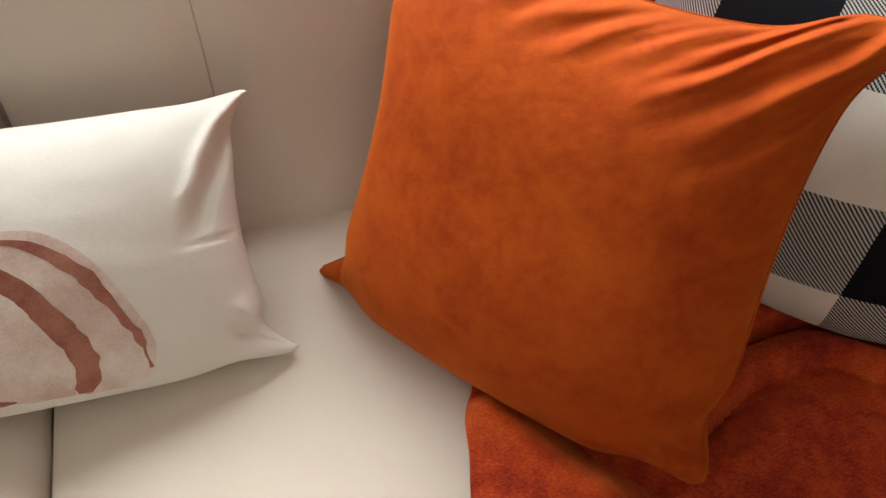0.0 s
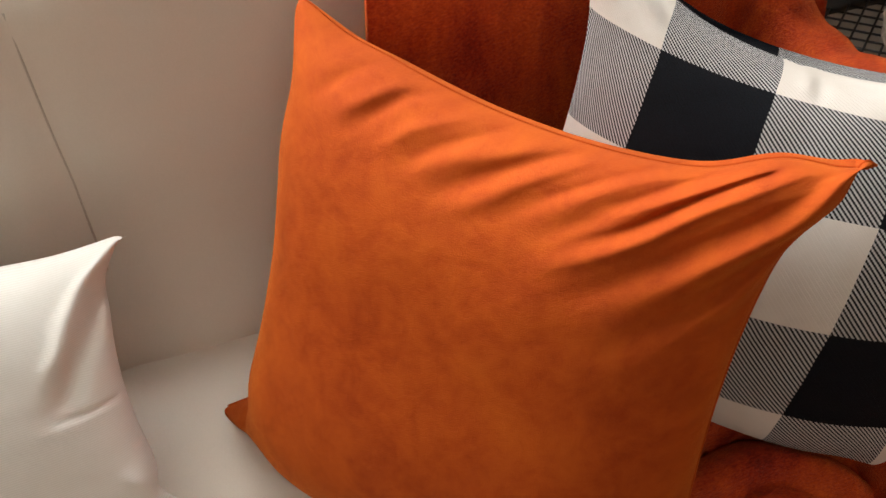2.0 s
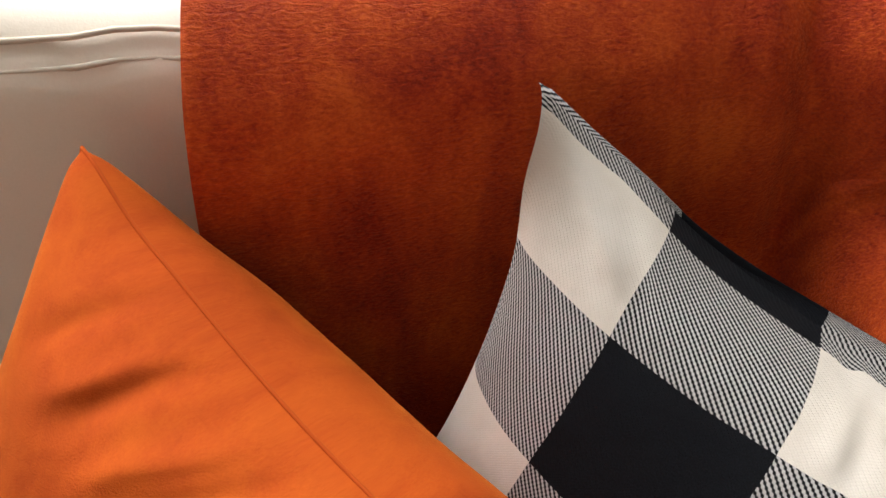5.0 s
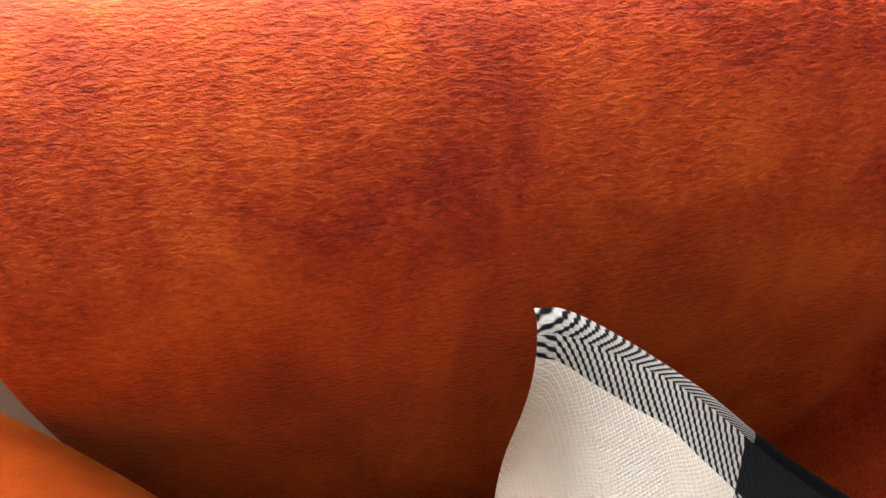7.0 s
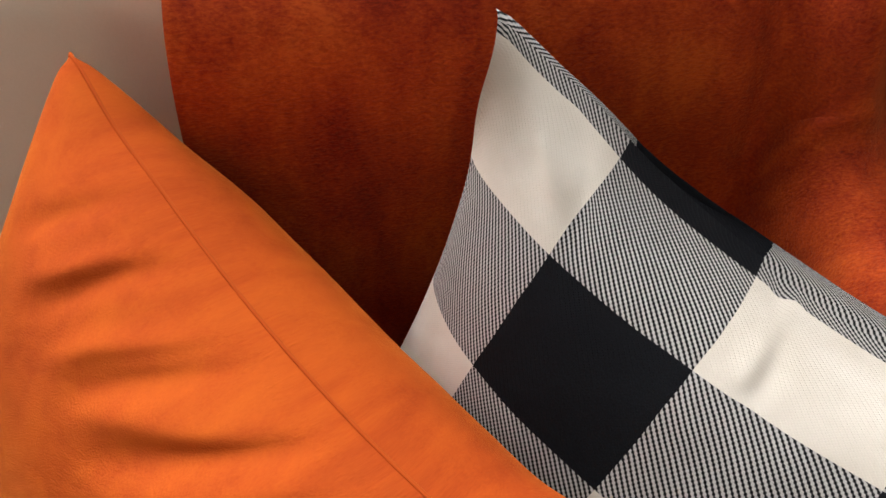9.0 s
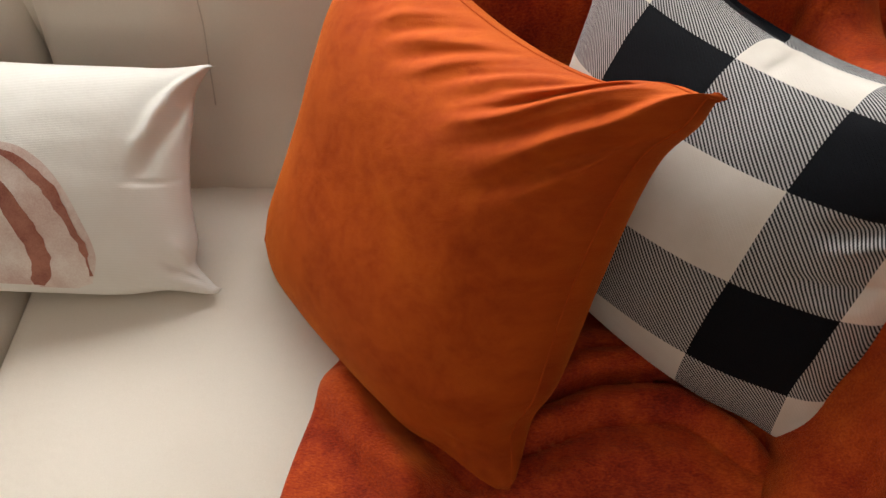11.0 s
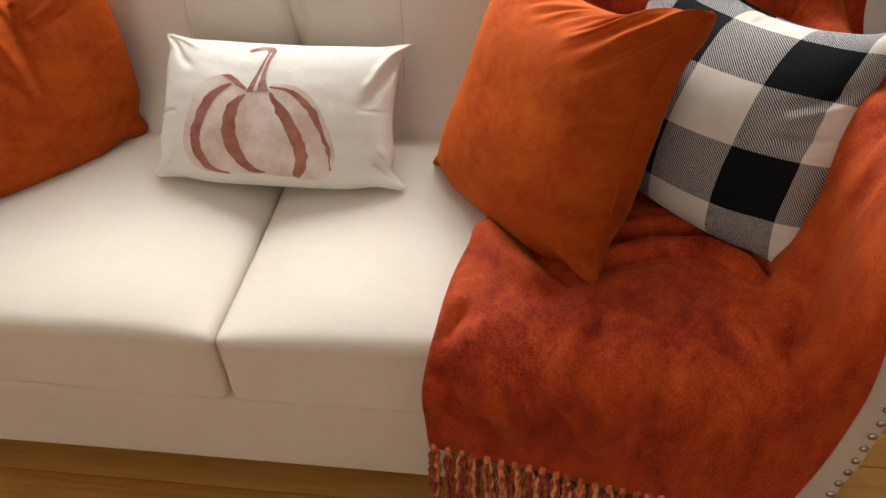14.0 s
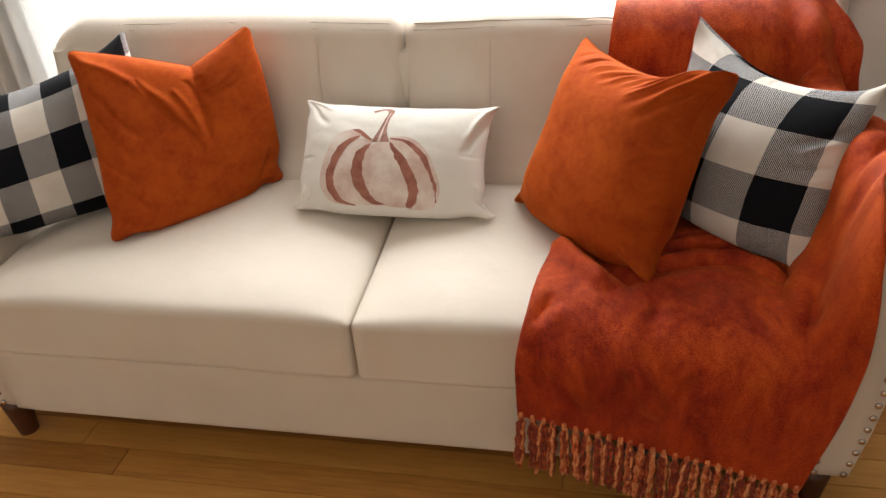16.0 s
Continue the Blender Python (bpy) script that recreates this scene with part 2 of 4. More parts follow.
def tube(points, radius, sides=8, taper=None):
    """A round bar along points, with closed ends."""
    pts = [Vector(p) for p in points]
    rows = []
    side = None
    for i, p in enumerate(pts):
        d = (pts[min(i + 1, len(pts) - 1)] - pts[max(i - 1, 0)]).normalized()
        if side is None:
            side = d.cross(Vector((0.31, 0.17, 0.93))).normalized()
        side = (side - d * side.dot(d)).normalized()
        up = d.cross(side)
        r = radius * (taper[i] if taper else 1)
        rows.append([p + r * (math.cos(a) * side + math.sin(a) * up) for a in (2 * math.pi * k / sides for k in range(sides))])
    bm = sheet(rows, True)
    bm.verts.ensure_lookup_table()
    n = len(bm.verts)
    bm.faces.new([bm.verts[k] for k in reversed(range(sides))])
    bm.faces.new([bm.verts[n - sides + k] for k in range(sides)])
    bmesh.ops.recalc_face_normals(bm, faces=bm.faces)
    return bm


def soft_box(lo, hi, r, cuts=26, shape=None):
    """A box with rounded edges; shape moves each point."""
    bm = bmesh.new()
    bmesh.ops.create_cube(bm, size=2)
    bmesh.ops.subdivide_edges(bm, edges=bm.edges, cuts=cuts, use_grid_fill=True)
    lo, hi = Vector(lo), Vector(hi)
    half, mid = (hi - lo) / 2, (hi + lo) / 2
    for v in bm.verts:
        p = Vector([math.copysign(abs(c) ** 0.62, c) * h for c, h in zip(v.co, half)])
        q = Vector([max(-(h - r), min(h - r, c)) for c, h in zip(p, half)])
        d = p - q
        if d.length > 1e-9:
            q = q + d.normalized() * r
        q = mid + q
        v.co = shape(q) if shape else q
    bmesh.ops.recalc_face_normals(bm, faces=bm.faces)
    return bm


def box(lo, hi, bevel=0.002):
    bm = bmesh.new()
    bmesh.ops.create_cube(bm, size=1)
    for v in bm.verts:
        v.co = [a + (c + 0.5) * (b - a) for c, a, b in zip(v.co, lo, hi)]
    if bevel:
        bmesh.ops.bevel(bm, geom=bm.edges, offset=bevel, segments=2, affect="EDGES")
    return bm


def nz(x, y, z, s=1.0):
    return noise.noise(Vector((x, y, z)) * s)


def smooth(a, b, x):
    t = max(0.0, min(1.0, (x - a) / (b - a)))
    return t * t * (3 - 2 * t)


# ---- room ----
def room():
    # floor slab under the boards
    tagged(new("floor", finish(box((-3.6, -3.7, -0.09), (3.3, 1.2, -0.02), 0), "floor", M_LEG, False)), "golden oak strip floor with a satin finish", "floor", kind="structure")
    wall = box((-3.6, 1.0, -0.02), (-1.25, 1.14, 2.6), 0)
    for lo, hi in (((1.02, 1.0, -0.02), (3.3, 1.14, 2.6)), ((-1.25, 1.0, -0.02), (1.02, 1.14, 0.5)), ((-1.25, 1.0, 2.3), (1.02, 1.14, 2.6))):
        b2 = box(lo, hi, 0)
        me = bpy.data.meshes.new("tmp")
        b2.to_mesh(me)
        wall.from_mesh(me)
    tagged(new("wall_north", finish(wall, "wall_north", M_WALL, False)), "pale grey painted wall with a wide window", "wall", kind="structure")
    for name, lo, hi in (("wall_east", (3.3, -3.7, -0.02), (3.42, 1.14, 2.6)), ("wall_west", (-3.72, -3.7, -0.02), (-3.6, 1.14, 2.6)), ("wall_south", (-3.72, -3.82, -0.02), (3.42, -3.7, 2.6))):
        tagged(new(name, finish(box(lo, hi, 0), name, M_WALL, False)), "pale grey painted plaster wall", "wall", kind="structure")
    tagged(new("ceiling", finish(box((-3.72, -3.82, 2.6), (3.42, 1.14, 2.7), 0), "ceiling", M_CEIL, False)), "flat white painted ceiling", "ceiling", kind="structure")
    for name, lo, hi in (("baseboard_east_of_window", (1.02, 0.985, -0.018), (3.3, 0.998, 0.13)), ("baseboard_west_of_window", (-3.6, 0.985, -0.018), (-1.25, 0.998, 0.13)), ("baseboard_under_window", (-1.25, 0.985, -0.018), (1.02, 0.998, 0.13))):
        tagged(new(name, finish(box(lo, hi, 0.004), name, M_WHITE)), "white glossy wooden baseboard", "baseboard", kind="structure")
    win = thing("window_1", "wide white-framed window glowing with daylight", "window", kind="structure")
    for lo, hi in (((-1.33, 0.975, 0.42), (1.1, 1.0, 0.5)), ((-1.33, 0.975, 2.3), (1.1, 1.0, 2.38)), ((-1.33, 0.975, 0.5), (-1.25, 1.0, 2.3)), ((1.02, 0.975, 0.5), (1.1, 1.0, 2.3))):
        part("window_frame", box(lo, hi, 0.004), M_WHITE, win)
    part("window_sill", box((-1.36, 0.95, 0.48), (1.13, 1.03, 0.505), 0.006), M_WHITE, win)


def curtain(name, x0, x1, label):
    rows, n = [], 90
    for j in range(24):
        z = 0.05 + 2.35 * j / 23
        rows.append([(x0 + (x1 - x0) * i / n, 0.93 + 0.02 * math.sin(i * 0.36 + 0.5 * math.sin(z * 2) + 2 * nz(i * 0.05, z * 0.4, 8)) + 0.012 * nz(i * 0.12, z, 3), z) for i in range(n + 1)])
    bm = sheet(rows)
    ob = new(name, finish(bm, name, M_SHEER))
    so = ob.modifiers.new("thickness", "SOLIDIFY")
    so.thickness = 0.002
    tagged(ob, label, "curtain")


room()
curtain("curtain", -1.45, -1.13, "sheer white curtain gathered beside the window")

def outside():
    n = Nodes("overcast_sky_glow")
    n.bsdf.inputs["Base Color"].default_value = (0, 0, 0, 1)
    n.bsdf.inputs["Emission Color"].default_value = (1.0, 0.99, 0.97, 1)
    n.bsdf.inputs["Emission Strength"].default_value = 2.2
    tagged(new("backdrop", finish(box((-6, 3.4, -3), (6, 3.45, 6), 0), "backdrop", n.mat, False)), "plain bright overcast sky outside the window", "sky", kind="structure")


outside()

# ---- sofa ----
SOFA = thing("sofa", "cream upholstered two-cushion sofa with nailhead arms", "sofa")


def seat_cushion(x0, x1):
    def shape(p):
        u = (p.x - x0) / (x1 - x0) * 2 - 1
        v = (p.y + 0.02) / 0.62 * 2 - 1
        top = smooth(0.36, 0.46, p.z)
        p.z += top * (0.036 * (1 - abs(u) ** 5) * (1 - abs(v) ** 5) + 0.003 * nz(p.x * 3, p.y * 3, 1) + 0.012 * smooth(0.2, 0.5, p.y))
        p.y += 0.006 * nz(p.x * 4, p.z * 6, 7) * smooth(0.1, -0.01, p.y)
        return p

    return soft_box((x0, -0.012, 0.305), (x1, 0.60, 0.459), 0.017, 40, shape)


SEAMS = (0.215, 0.468, 0.72)


def back_front(x, z):
    """Depth of the back cushion's face."""
    t = (z - 0.455) / 0.4
    seam = sum(math.exp(-(((abs(x) - s) / 0.02) ** 2)) for s in SEAMS) * (0.5 + 0.5 * smooth(0.6, 0.7, z))
    tuft = sum(math.exp(-(((abs(x) - s) / 0.035) ** 2) - (((z - 0.69) / 0.03) ** 2)) for s in (SEAMS[0], SEAMS[2]))
    u = abs(x) / 0.485 - 1
    low = 0.05 * math.exp(-(((z - 0.49) / 0.075) ** 2))
    return 0.556 - low + 0.068 * t - 0.014 * math.sin(math.pi * max(0, min(1, t))) * (1 - u * u) + 0.006 * seam + 0.006 * tuft


def top_drop(x):
    u = abs(x) / 0.485 - 1
    return 0.008 * (1 - u * u) - 0.05 * smooth(0.84, 0.985, abs(x))


def back_cushion(x0, x1):
    def shape(p):
        deep = max(0.0, min(1.0, (p.y - 0.6) / 0.17))
        p.y = back_front(p.x, p.z) + (p.y - 0.6)
        if p.z > 0.8:
            crown = 0.022 if p.x < 0 else 0.013 - 0.018 * smooth(0.38, 0.5, p.x)
            p.z += (top_drop(p.x) + crown * math.sin(math.pi * deep) + 0.004 * nz(p.x * 5, p.y * 5, 3)) * smooth(0.8, 0.85, p.z)
        return p

    return soft_box((x0, 0.6, 0.43), (x1, 0.77, 0.865), 0.035, 84, shape)


ARM_OUT = [(0.995, 0.125), (1.012, 0.25), (1.022, 0.38), (1.012, 0.48), (0.995, 0.56), (0.982, 0.61), (0.988, 0.635), (1.0, 0.655), (1.01, 0.68), (1.01, 0.705), (0.998, 0.728), (0.98, 0.736), (0.96, 0.73), (0.944, 0.705), (0.934, 0.66), (0.918, 0.55), (0.9, 0.45), (0.9, 0.125)]


def arm(sign):
    rows = []
    ys = [-0.008, 0.0, 0.012] + [0.012 + 0.055 * k for k in range(1, 14)] + [0.755]
    cx, cz = 0.965, 0.45
    for k, y in enumerate(ys):
        inset = {0: 0.9, 1: 0.985, len(ys) - 1: 0.97}.get(k, 1.0)
        rows.append([(sign * (cx + (x - cx) * inset), y, cz + (z - cz) * inset - 0.035 * smooth(0.2, 0.5, y) * smooth(0.5, 0.7, z)) for x, z in ARM_OUT])
    bm = sheet(rows, True)
    bm.verts.ensure_lookup_table()
    n = len(ARM_OUT)
    bm.faces.new([bm.verts[k] for k in range(n)])
    bm.faces.new([bm.verts[len(bm.verts) - n + k] for k in range(n)])
    bmesh.ops.recalc_face_normals(bm, faces=bm.faces)
    return bm


NAIL = None


def nail_at(parent, x, y, z):
    global NAIL
    if NAIL is None:
        bm = bmesh.new()
        bmesh.ops.create_uvsphere(bm, u_segments=10, v_segments=6, radius=0.0075)
        for v in bm.verts:
            v.co.y *= 0.6
        NAIL = finish(bm, "nailhead", M_NAIL)
    ob = new("nailhead", NAIL)
    ob.location = (x, y, z)
    ob.parent = parent


def build_sofa():
    part("seat_cushion", seat_cushion(-0.9, -0.009), M_SOFA, SOFA)
    part("seat_cushion", seat_cushion(-0.006, 0.9), M_SOFA, SOFA)
    part("base_frame", soft_box((-0.905, -0.004, 0.115), (0.905, 0.74, 0.31), 0.012, 16), M_SOFA, SOFA)
    part("back_frame", soft_box((-0.95, 0.62, 0.115), (0.95, 0.79, 0.8), 0.02, 12), M_SOFA, SOFA)
    for s in (-1, 1):
        a, b = sorted((s * 0.003, s * 0.965))
        bc = part("back_cushion", back_cushion(a, b), M_SOFA, SOFA)
        for xs in SEAMS:
            pts = [(s * xs, back_front(xs, 0.845 - 0.25 * k / 24) + 0.0002, 0.845 - 0.25 * k / 24) for k in range(25)]
            part("seam", tube(pts, 0.0011, 6), M_THREAD, bc)
        for dy, dz in ((0.003, -0.016), (0.013, -0.003)):
            xs = [0.03 + 0.9 * k / 40 for k in range(41)]
            part("seam", tube([(s * x, back_front(x, 0.86) + dy + 0.002, 0.866 + dz + top_drop(x)) for x in xs], 0.0018, 6), M_THREAD, bc)
        am = part("arm", arm(s), M_SOFA, SOFA)
        # nailheads down both borders of the arm's front panel
        for k in range(17):
            z = 0.145 + 0.032 * k
            out = np.interp(z, [p[1] for p in ARM_OUT[:6]], [p[0] for p in ARM_OUT[:6]])
            nail_at(am, s * (out - 0.016), -0.009, z)
            if k < 16:
                nail_at(am, s * 0.925, -0.009, z)
        for k in range(9):
            a = radians(-80 + 34 * k * 0.75)
            nail_at(am, s * (0.965 + 0.03 * math.cos(a)), -0.009, 0.69 + 0.036 * math.sin(a))
        for y in (0.04, 0.7):
            pts = [(s * 0.945, y, -0.018 + 0.135 * k / 5) for k in range(6)]
            part("leg", tube(pts, 0.036, 16, [0.62, 0.68, 0.76, 0.84, 0.92, 1.0]), M_LEG, SOFA, "tapered dark wooden leg")


build_sofa()


# ---- pillows ----
class Pillow:
    """A stuffed cover between four corners: its edges sag by vectors, its faces swell by front and back."""

    def __init__(self, bl, br, tl, tr, front, back, sag, move=None, ripple=None, power=(2.6, 0.55), ear=(0.02, 0.02, 0.0, 0.0), puff=0.0, curve=0.8, peak=(0.5, 0.5, 0.5, 0.5), roll=(0.0, 0.0), tip=0.0, blunt=0.006):
        self.c = [Vector(p) for p in (bl, br, tl, tr)]
        self.front, self.back, self.sag, self.move, self.ripple, self.power, self.ear = front, back, [Vector(s) for s in sag], move, ripple, power, ear
        self.puff, self.curve, self.peak, self.roll, self.tip, self.blunt = puff, curve, peak, roll, tip, blunt
        bl, br, tl, tr = self.c
        self.n = ((br - bl) + (tr - tl)).cross((tl - bl) + (tr - br)).normalized()
        self.eu = ((br - bl) + (tr - tl)) / 2
        self.ev = ((tl - bl) + (tr - br)) / 2

    def mid(self, u, v):
        bl, br, tl, tr = self.c
        p = (bl * (1 - u) + br * u) * (1 - v) + (tl * (1 - u) + tr * u) * v
        bottom, right, top, left = self.sag
        mb, mr, mt, ml = self.peak
        p = p + bottom * self.bow(u, mb) * (1 - v) ** 3 + top * self.bow(u, mt) * v**3 + left * self.bow(v, ml) * (1 - u) ** 3 + right * self.bow(v, mr) * u**3
        dip = lambda t: math.exp(-(((t - 0.13) / 0.07) ** 2)) + math.exp(-(((t - 0.87) / 0.07) ** 2))
        e = self.ear
        ear = (e[0] * (1 - u) + e[1] * u) * (1 - v) + (e[2] * (1 - u) + e[3] * u) * v
        p = p + self.ev * ear * (dip(u) * ((1 - v) ** 8 - v**8)) + self.eu * ear * (dip(v) * ((1 - u) ** 8 - u**8))
        # blunt corners
        cu, cv = min(u, 1 - u), min(v, 1 - v)
        blunt = self.blunt * smooth(0.05, 0.0, cu + cv) ** 2
        if blunt:
            p = p + self.eu.normalized() * math.copysign(blunt, 0.5 - u) + self.ev.normalized() * math.copysign(blunt, 0.5 - v)
        if self.move:
            du, dv, dn = self.move(u, v)
            p = p + self.eu * du + self.ev * dv + self.n * dn
        return p

    def bow(self, t, m):
        """How far an edge sags along its length, most at m."""
        if t <= 0 or t >= 1:
            return 0.0
        a, b = 2 * self.curve * m, 2 * self.curve * (1 - m)
        return (t / m) ** a * ((1 - t) / (1 - m)) ** b

    def swell(self, u, v):
        p, q = self.power
        full = ((1 - abs(2 * u - 1) ** p) * (1 - abs(2 * v - 1) ** p)) ** q
        if self.tip:
            # stuffing pushed into the upper corner on the open side
            near = max(0.0, min(1 - u, 1 - v))
            full += self.tip * math.exp(-(((1 - u) ** 2 + (1 - v) ** 2) / 0.15**2)) * min(1.0, (14 * near) ** 0.5)
        return full

    def at(self, u, v, side=1, lift=0.0):
        s = self.swell(u, v)
        h = (self.front if side > 0 else -self.back) * s
        if self.ripple:
            h += side * self.ripple(u, v, side) * min(1, 3 * s)
        wide = self.eu * (self.puff * s * smooth(0.55, 1.0, u) * math.sin(math.pi * min(1, v * 1.05)) ** 0.7) if side < 0 and 0 < v < 0.95 else Vector()
        return self.mid(u, v) + self.n * (h + side * lift) + wide

    def cloth(self, v):
        """How far up the cloth v lies."""
        return self.rolled(v, self.roll[1])

    def rolled(self, t, a):
        """Share of the cloth up to t: more of it lies where the face rounds off towards its edges."""
        s = 2 * t - 1
        return 0.5 + 0.5 * s * (1 - a + a * s**4)

    def mesh(self, n, w, h):
        bm = bmesh.new()
        lay = bm.loops.layers.uv.new("UVMap")
        ease = [0.5 - 0.5 * math.cos(math.pi * k / n) for k in range(n + 1)]
        ease = [0.55 * e + 0.45 * k / n for k, e in enumerate(ease)]
        rim, edge_verts = {}, set()
        for side in (1, -1):
            vs = []
            for j, v in enumerate(ease):
                row = []
                for i, u in enumerate(ease):
                    edge = i in (0, n) or j in (0, n)
                    if edge and (i, j) in rim:
                        row.append(rim[i, j])
                        continue
                    p = bm.verts.new(self.at(u, v, side) if not edge else self.mid(u, v))
                    if edge:
                        rim[i, j] = p
                        edge_verts.add(p)
                    row.append(p)
                vs.append(row)
            for j in range(n):
                for i in range(n):
                    quad = [(i, j), (i + 1, j), (i + 1, j + 1), (i, j + 1)]
                    if side < 0:
                        quad.reverse()
                    f = bm.faces.new([vs[b][a] for a, b in quad])
                    for loop, (a, b) in zip(f.loops, quad):
                        y = self.cloth(ease[b])
                        loop[lay].uv = (self.rolled(ease[a], self.roll[0]) * w, (y if side > 0 else 2 * self.cloth(1.0) - y) * h)
        for e in bm.edges:
            if all(q in edge_verts for q in e.verts):
                e.smooth = False
        return bm

    def rim(self, k=40):
        ring = [(t / k, 0.0) for t in range(k)] + [(1.0, t / k) for t in range(k)] + [(1 - t / k, 1.0) for t in range(k)] + [(0.0, 1 - t / k) for t in range(k + 1)]
        return [self.mid(u, v) for u, v in ring]


def folds(seed, *groups, general=0.003, fine=0.0012):
    """Ridges and hollows of pulled cloth on the front: curves (start, bend, end, half width, height) over the face."""
    lines = []
    for u0, v0, u1, v1, u2, v2, w, h in sum(groups, []):
        pts = [((1 - t) ** 2 * u0 + 2 * t * (1 - t) * u1 + t * t * u2, (1 - t) ** 2 * v0 + 2 * t * (1 - t) * v1 + t * t * v2) for t in (k / 12 for k in range(13))]
        us, vs = [p[0] for p in pts], [p[1] for p in pts]
        lines.append((pts, w, h, min(us) - 3 * w, max(us) + 3 * w, min(vs) - 3 * w, max(vs) + 3 * w))

    def f(u, v, side):
        out = general * nz(u * 3 + seed, v * 3, side * 2.0) + fine * nz(u * 9 + seed, v * 9, side * 5.0)
        if side > 0:
            wu, wv = u + 0.012 * nz(u * 9, v * 9, seed), v + 0.012 * nz(u * 9, v * 9, seed + 4)
            for pts, w, h, ua, ub, va, vb in lines:
                if ua < wu < ub and va < wv < vb:
                    best, at = 9.0, 0.0
                    for k in range(12):
                        (ax, ay), (bx, by) = pts[k], pts[k + 1]
                        dx, dy = bx - ax, by - ay
                        t = max(0.0, min(1.0, ((wu - ax) * dx + (wv - ay) * dy) / (dx * dx + dy * dy + 1e-12)))
                        d = (wu - ax - t * dx) ** 2 + (wv - ay - t * dy) ** 2
                        if d < best:
                            best, at = d, (k + t) / 12
                    wide = w * (0.75 + 0.5 * at)
                    out += h * math.exp(-best / (wide * wide)) * smooth(1.0, 0.55, at)
        return out

    return f


O_R_SWEEP = [  # from the pulled upper corner across the face
    (1.00, 1.00, 0.99, 0.85, 0.77, 0.70, 0.026, 0.0093),
    (1.00, 0.88, 0.98, 0.77, 0.73, 0.60, 0.026, -0.0076),
    (1.00, 0.80, 0.98, 0.74, 0.88, 0.64, 0.020, 0.0051),
    (1.00, 0.75, 1.00, 0.70, 0.90, 0.58, 0.018, -0.0043),
    (0.97, 1.00, 0.94, 0.86, 0.64, 0.69, 0.024, -0.0068),
    (0.92, 0.98, 0.86, 0.91, 0.60, 0.74, 0.017, 0.0068),
    (0.89, 0.97, 0.77, 0.90, 0.66, 0.81, 0.012, -0.0059),
    (0.87, 0.98, 0.74, 0.92, 0.64, 0.86, 0.012, 0.0051),
    (1.00, 0.30, 0.93, 0.20, 0.80, 0.17, 0.022, 0.0034),
    (1.00, 0.06, 0.93, 0.10, 0.84, 0.10, 0.016, -0.0059),
    (0.97, 0.00, 0.90, 0.05, 0.80, 0.05, 0.014, 0.0051),
    (0.00, 0.12, 0.06, 0.10, 0.12, 0.04, 0.014, -0.0051),
]
O_R_TOP = [  # short pulls down from the top seam
    (0.80, 0.98, 0.75, 0.95, 0.60, 0.80, 0.015, -0.0069),
    (0.76, 0.99, 0.70, 0.97, 0.57, 0.83, 0.015, 0.0063),
    (0.71, 0.99, 0.69, 0.96, 0.53, 0.82, 0.015, -0.0063),
    (0.63, 0.99, 0.59, 0.95, 0.44, 0.79, 0.018, 0.0058),
    (0.59, 0.99, 0.49, 0.92, 0.42, 0.82, 0.015, -0.0058),
    (0.56, 1.00, 0.49, 0.96, 0.36, 0.84, 0.015, 0.0052),
    (0.48, 1.00, 0.44, 0.96, 0.34, 0.84, 0.014, -0.0052),
    (0.42, 1.00, 0.38, 0.96, 0.29, 0.85, 0.014, 0.0052),
    (0.33, 1.00, 0.29, 0.96, 0.22, 0.85, 0.015, -0.0058),
    (0.29, 1.00, 0.28, 0.98, 0.19, 0.87, 0.014, 0.0046),
    (0.21, 1.00, 0.21, 0.97, 0.12, 0.88, 0.015, -0.0046),
]
O_R_FOLDS = folds(3.0, O_R_SWEEP, O_R_TOP, general=0.004, fine=0.0012)
P_R_FOLDS = folds(5.0, [
    (0.47, 1.0, 0.50, 0.90, 0.49, 0.78, 0.016, 0.006),
    (0.50, 1.0, 0.52, 0.86, 0.51, 0.78, 0.016, -0.005),
    (1.0, 0.66, 0.85, 0.48, 0.76, 0.50, 0.022, -0.008),
    (1.0, 0.58, 0.90, 0.48, 0.80, 0.45, 0.018, 0.006),
    (1.0, 0.42, 0.86, 0.40, 0.79, 0.37, 0.014, -0.006),
    (1.0, 0.36, 0.90, 0.34, 0.82, 0.33, 0.016, 0.004),
    (0.0, 1.0, 0.10, 0.90, 0.18, 0.84, 0.020, 0.006),
    (0.08, 1.0, 0.16, 0.90, 0.22, 0.80, 0.020, -0.005),
], general=0.005)
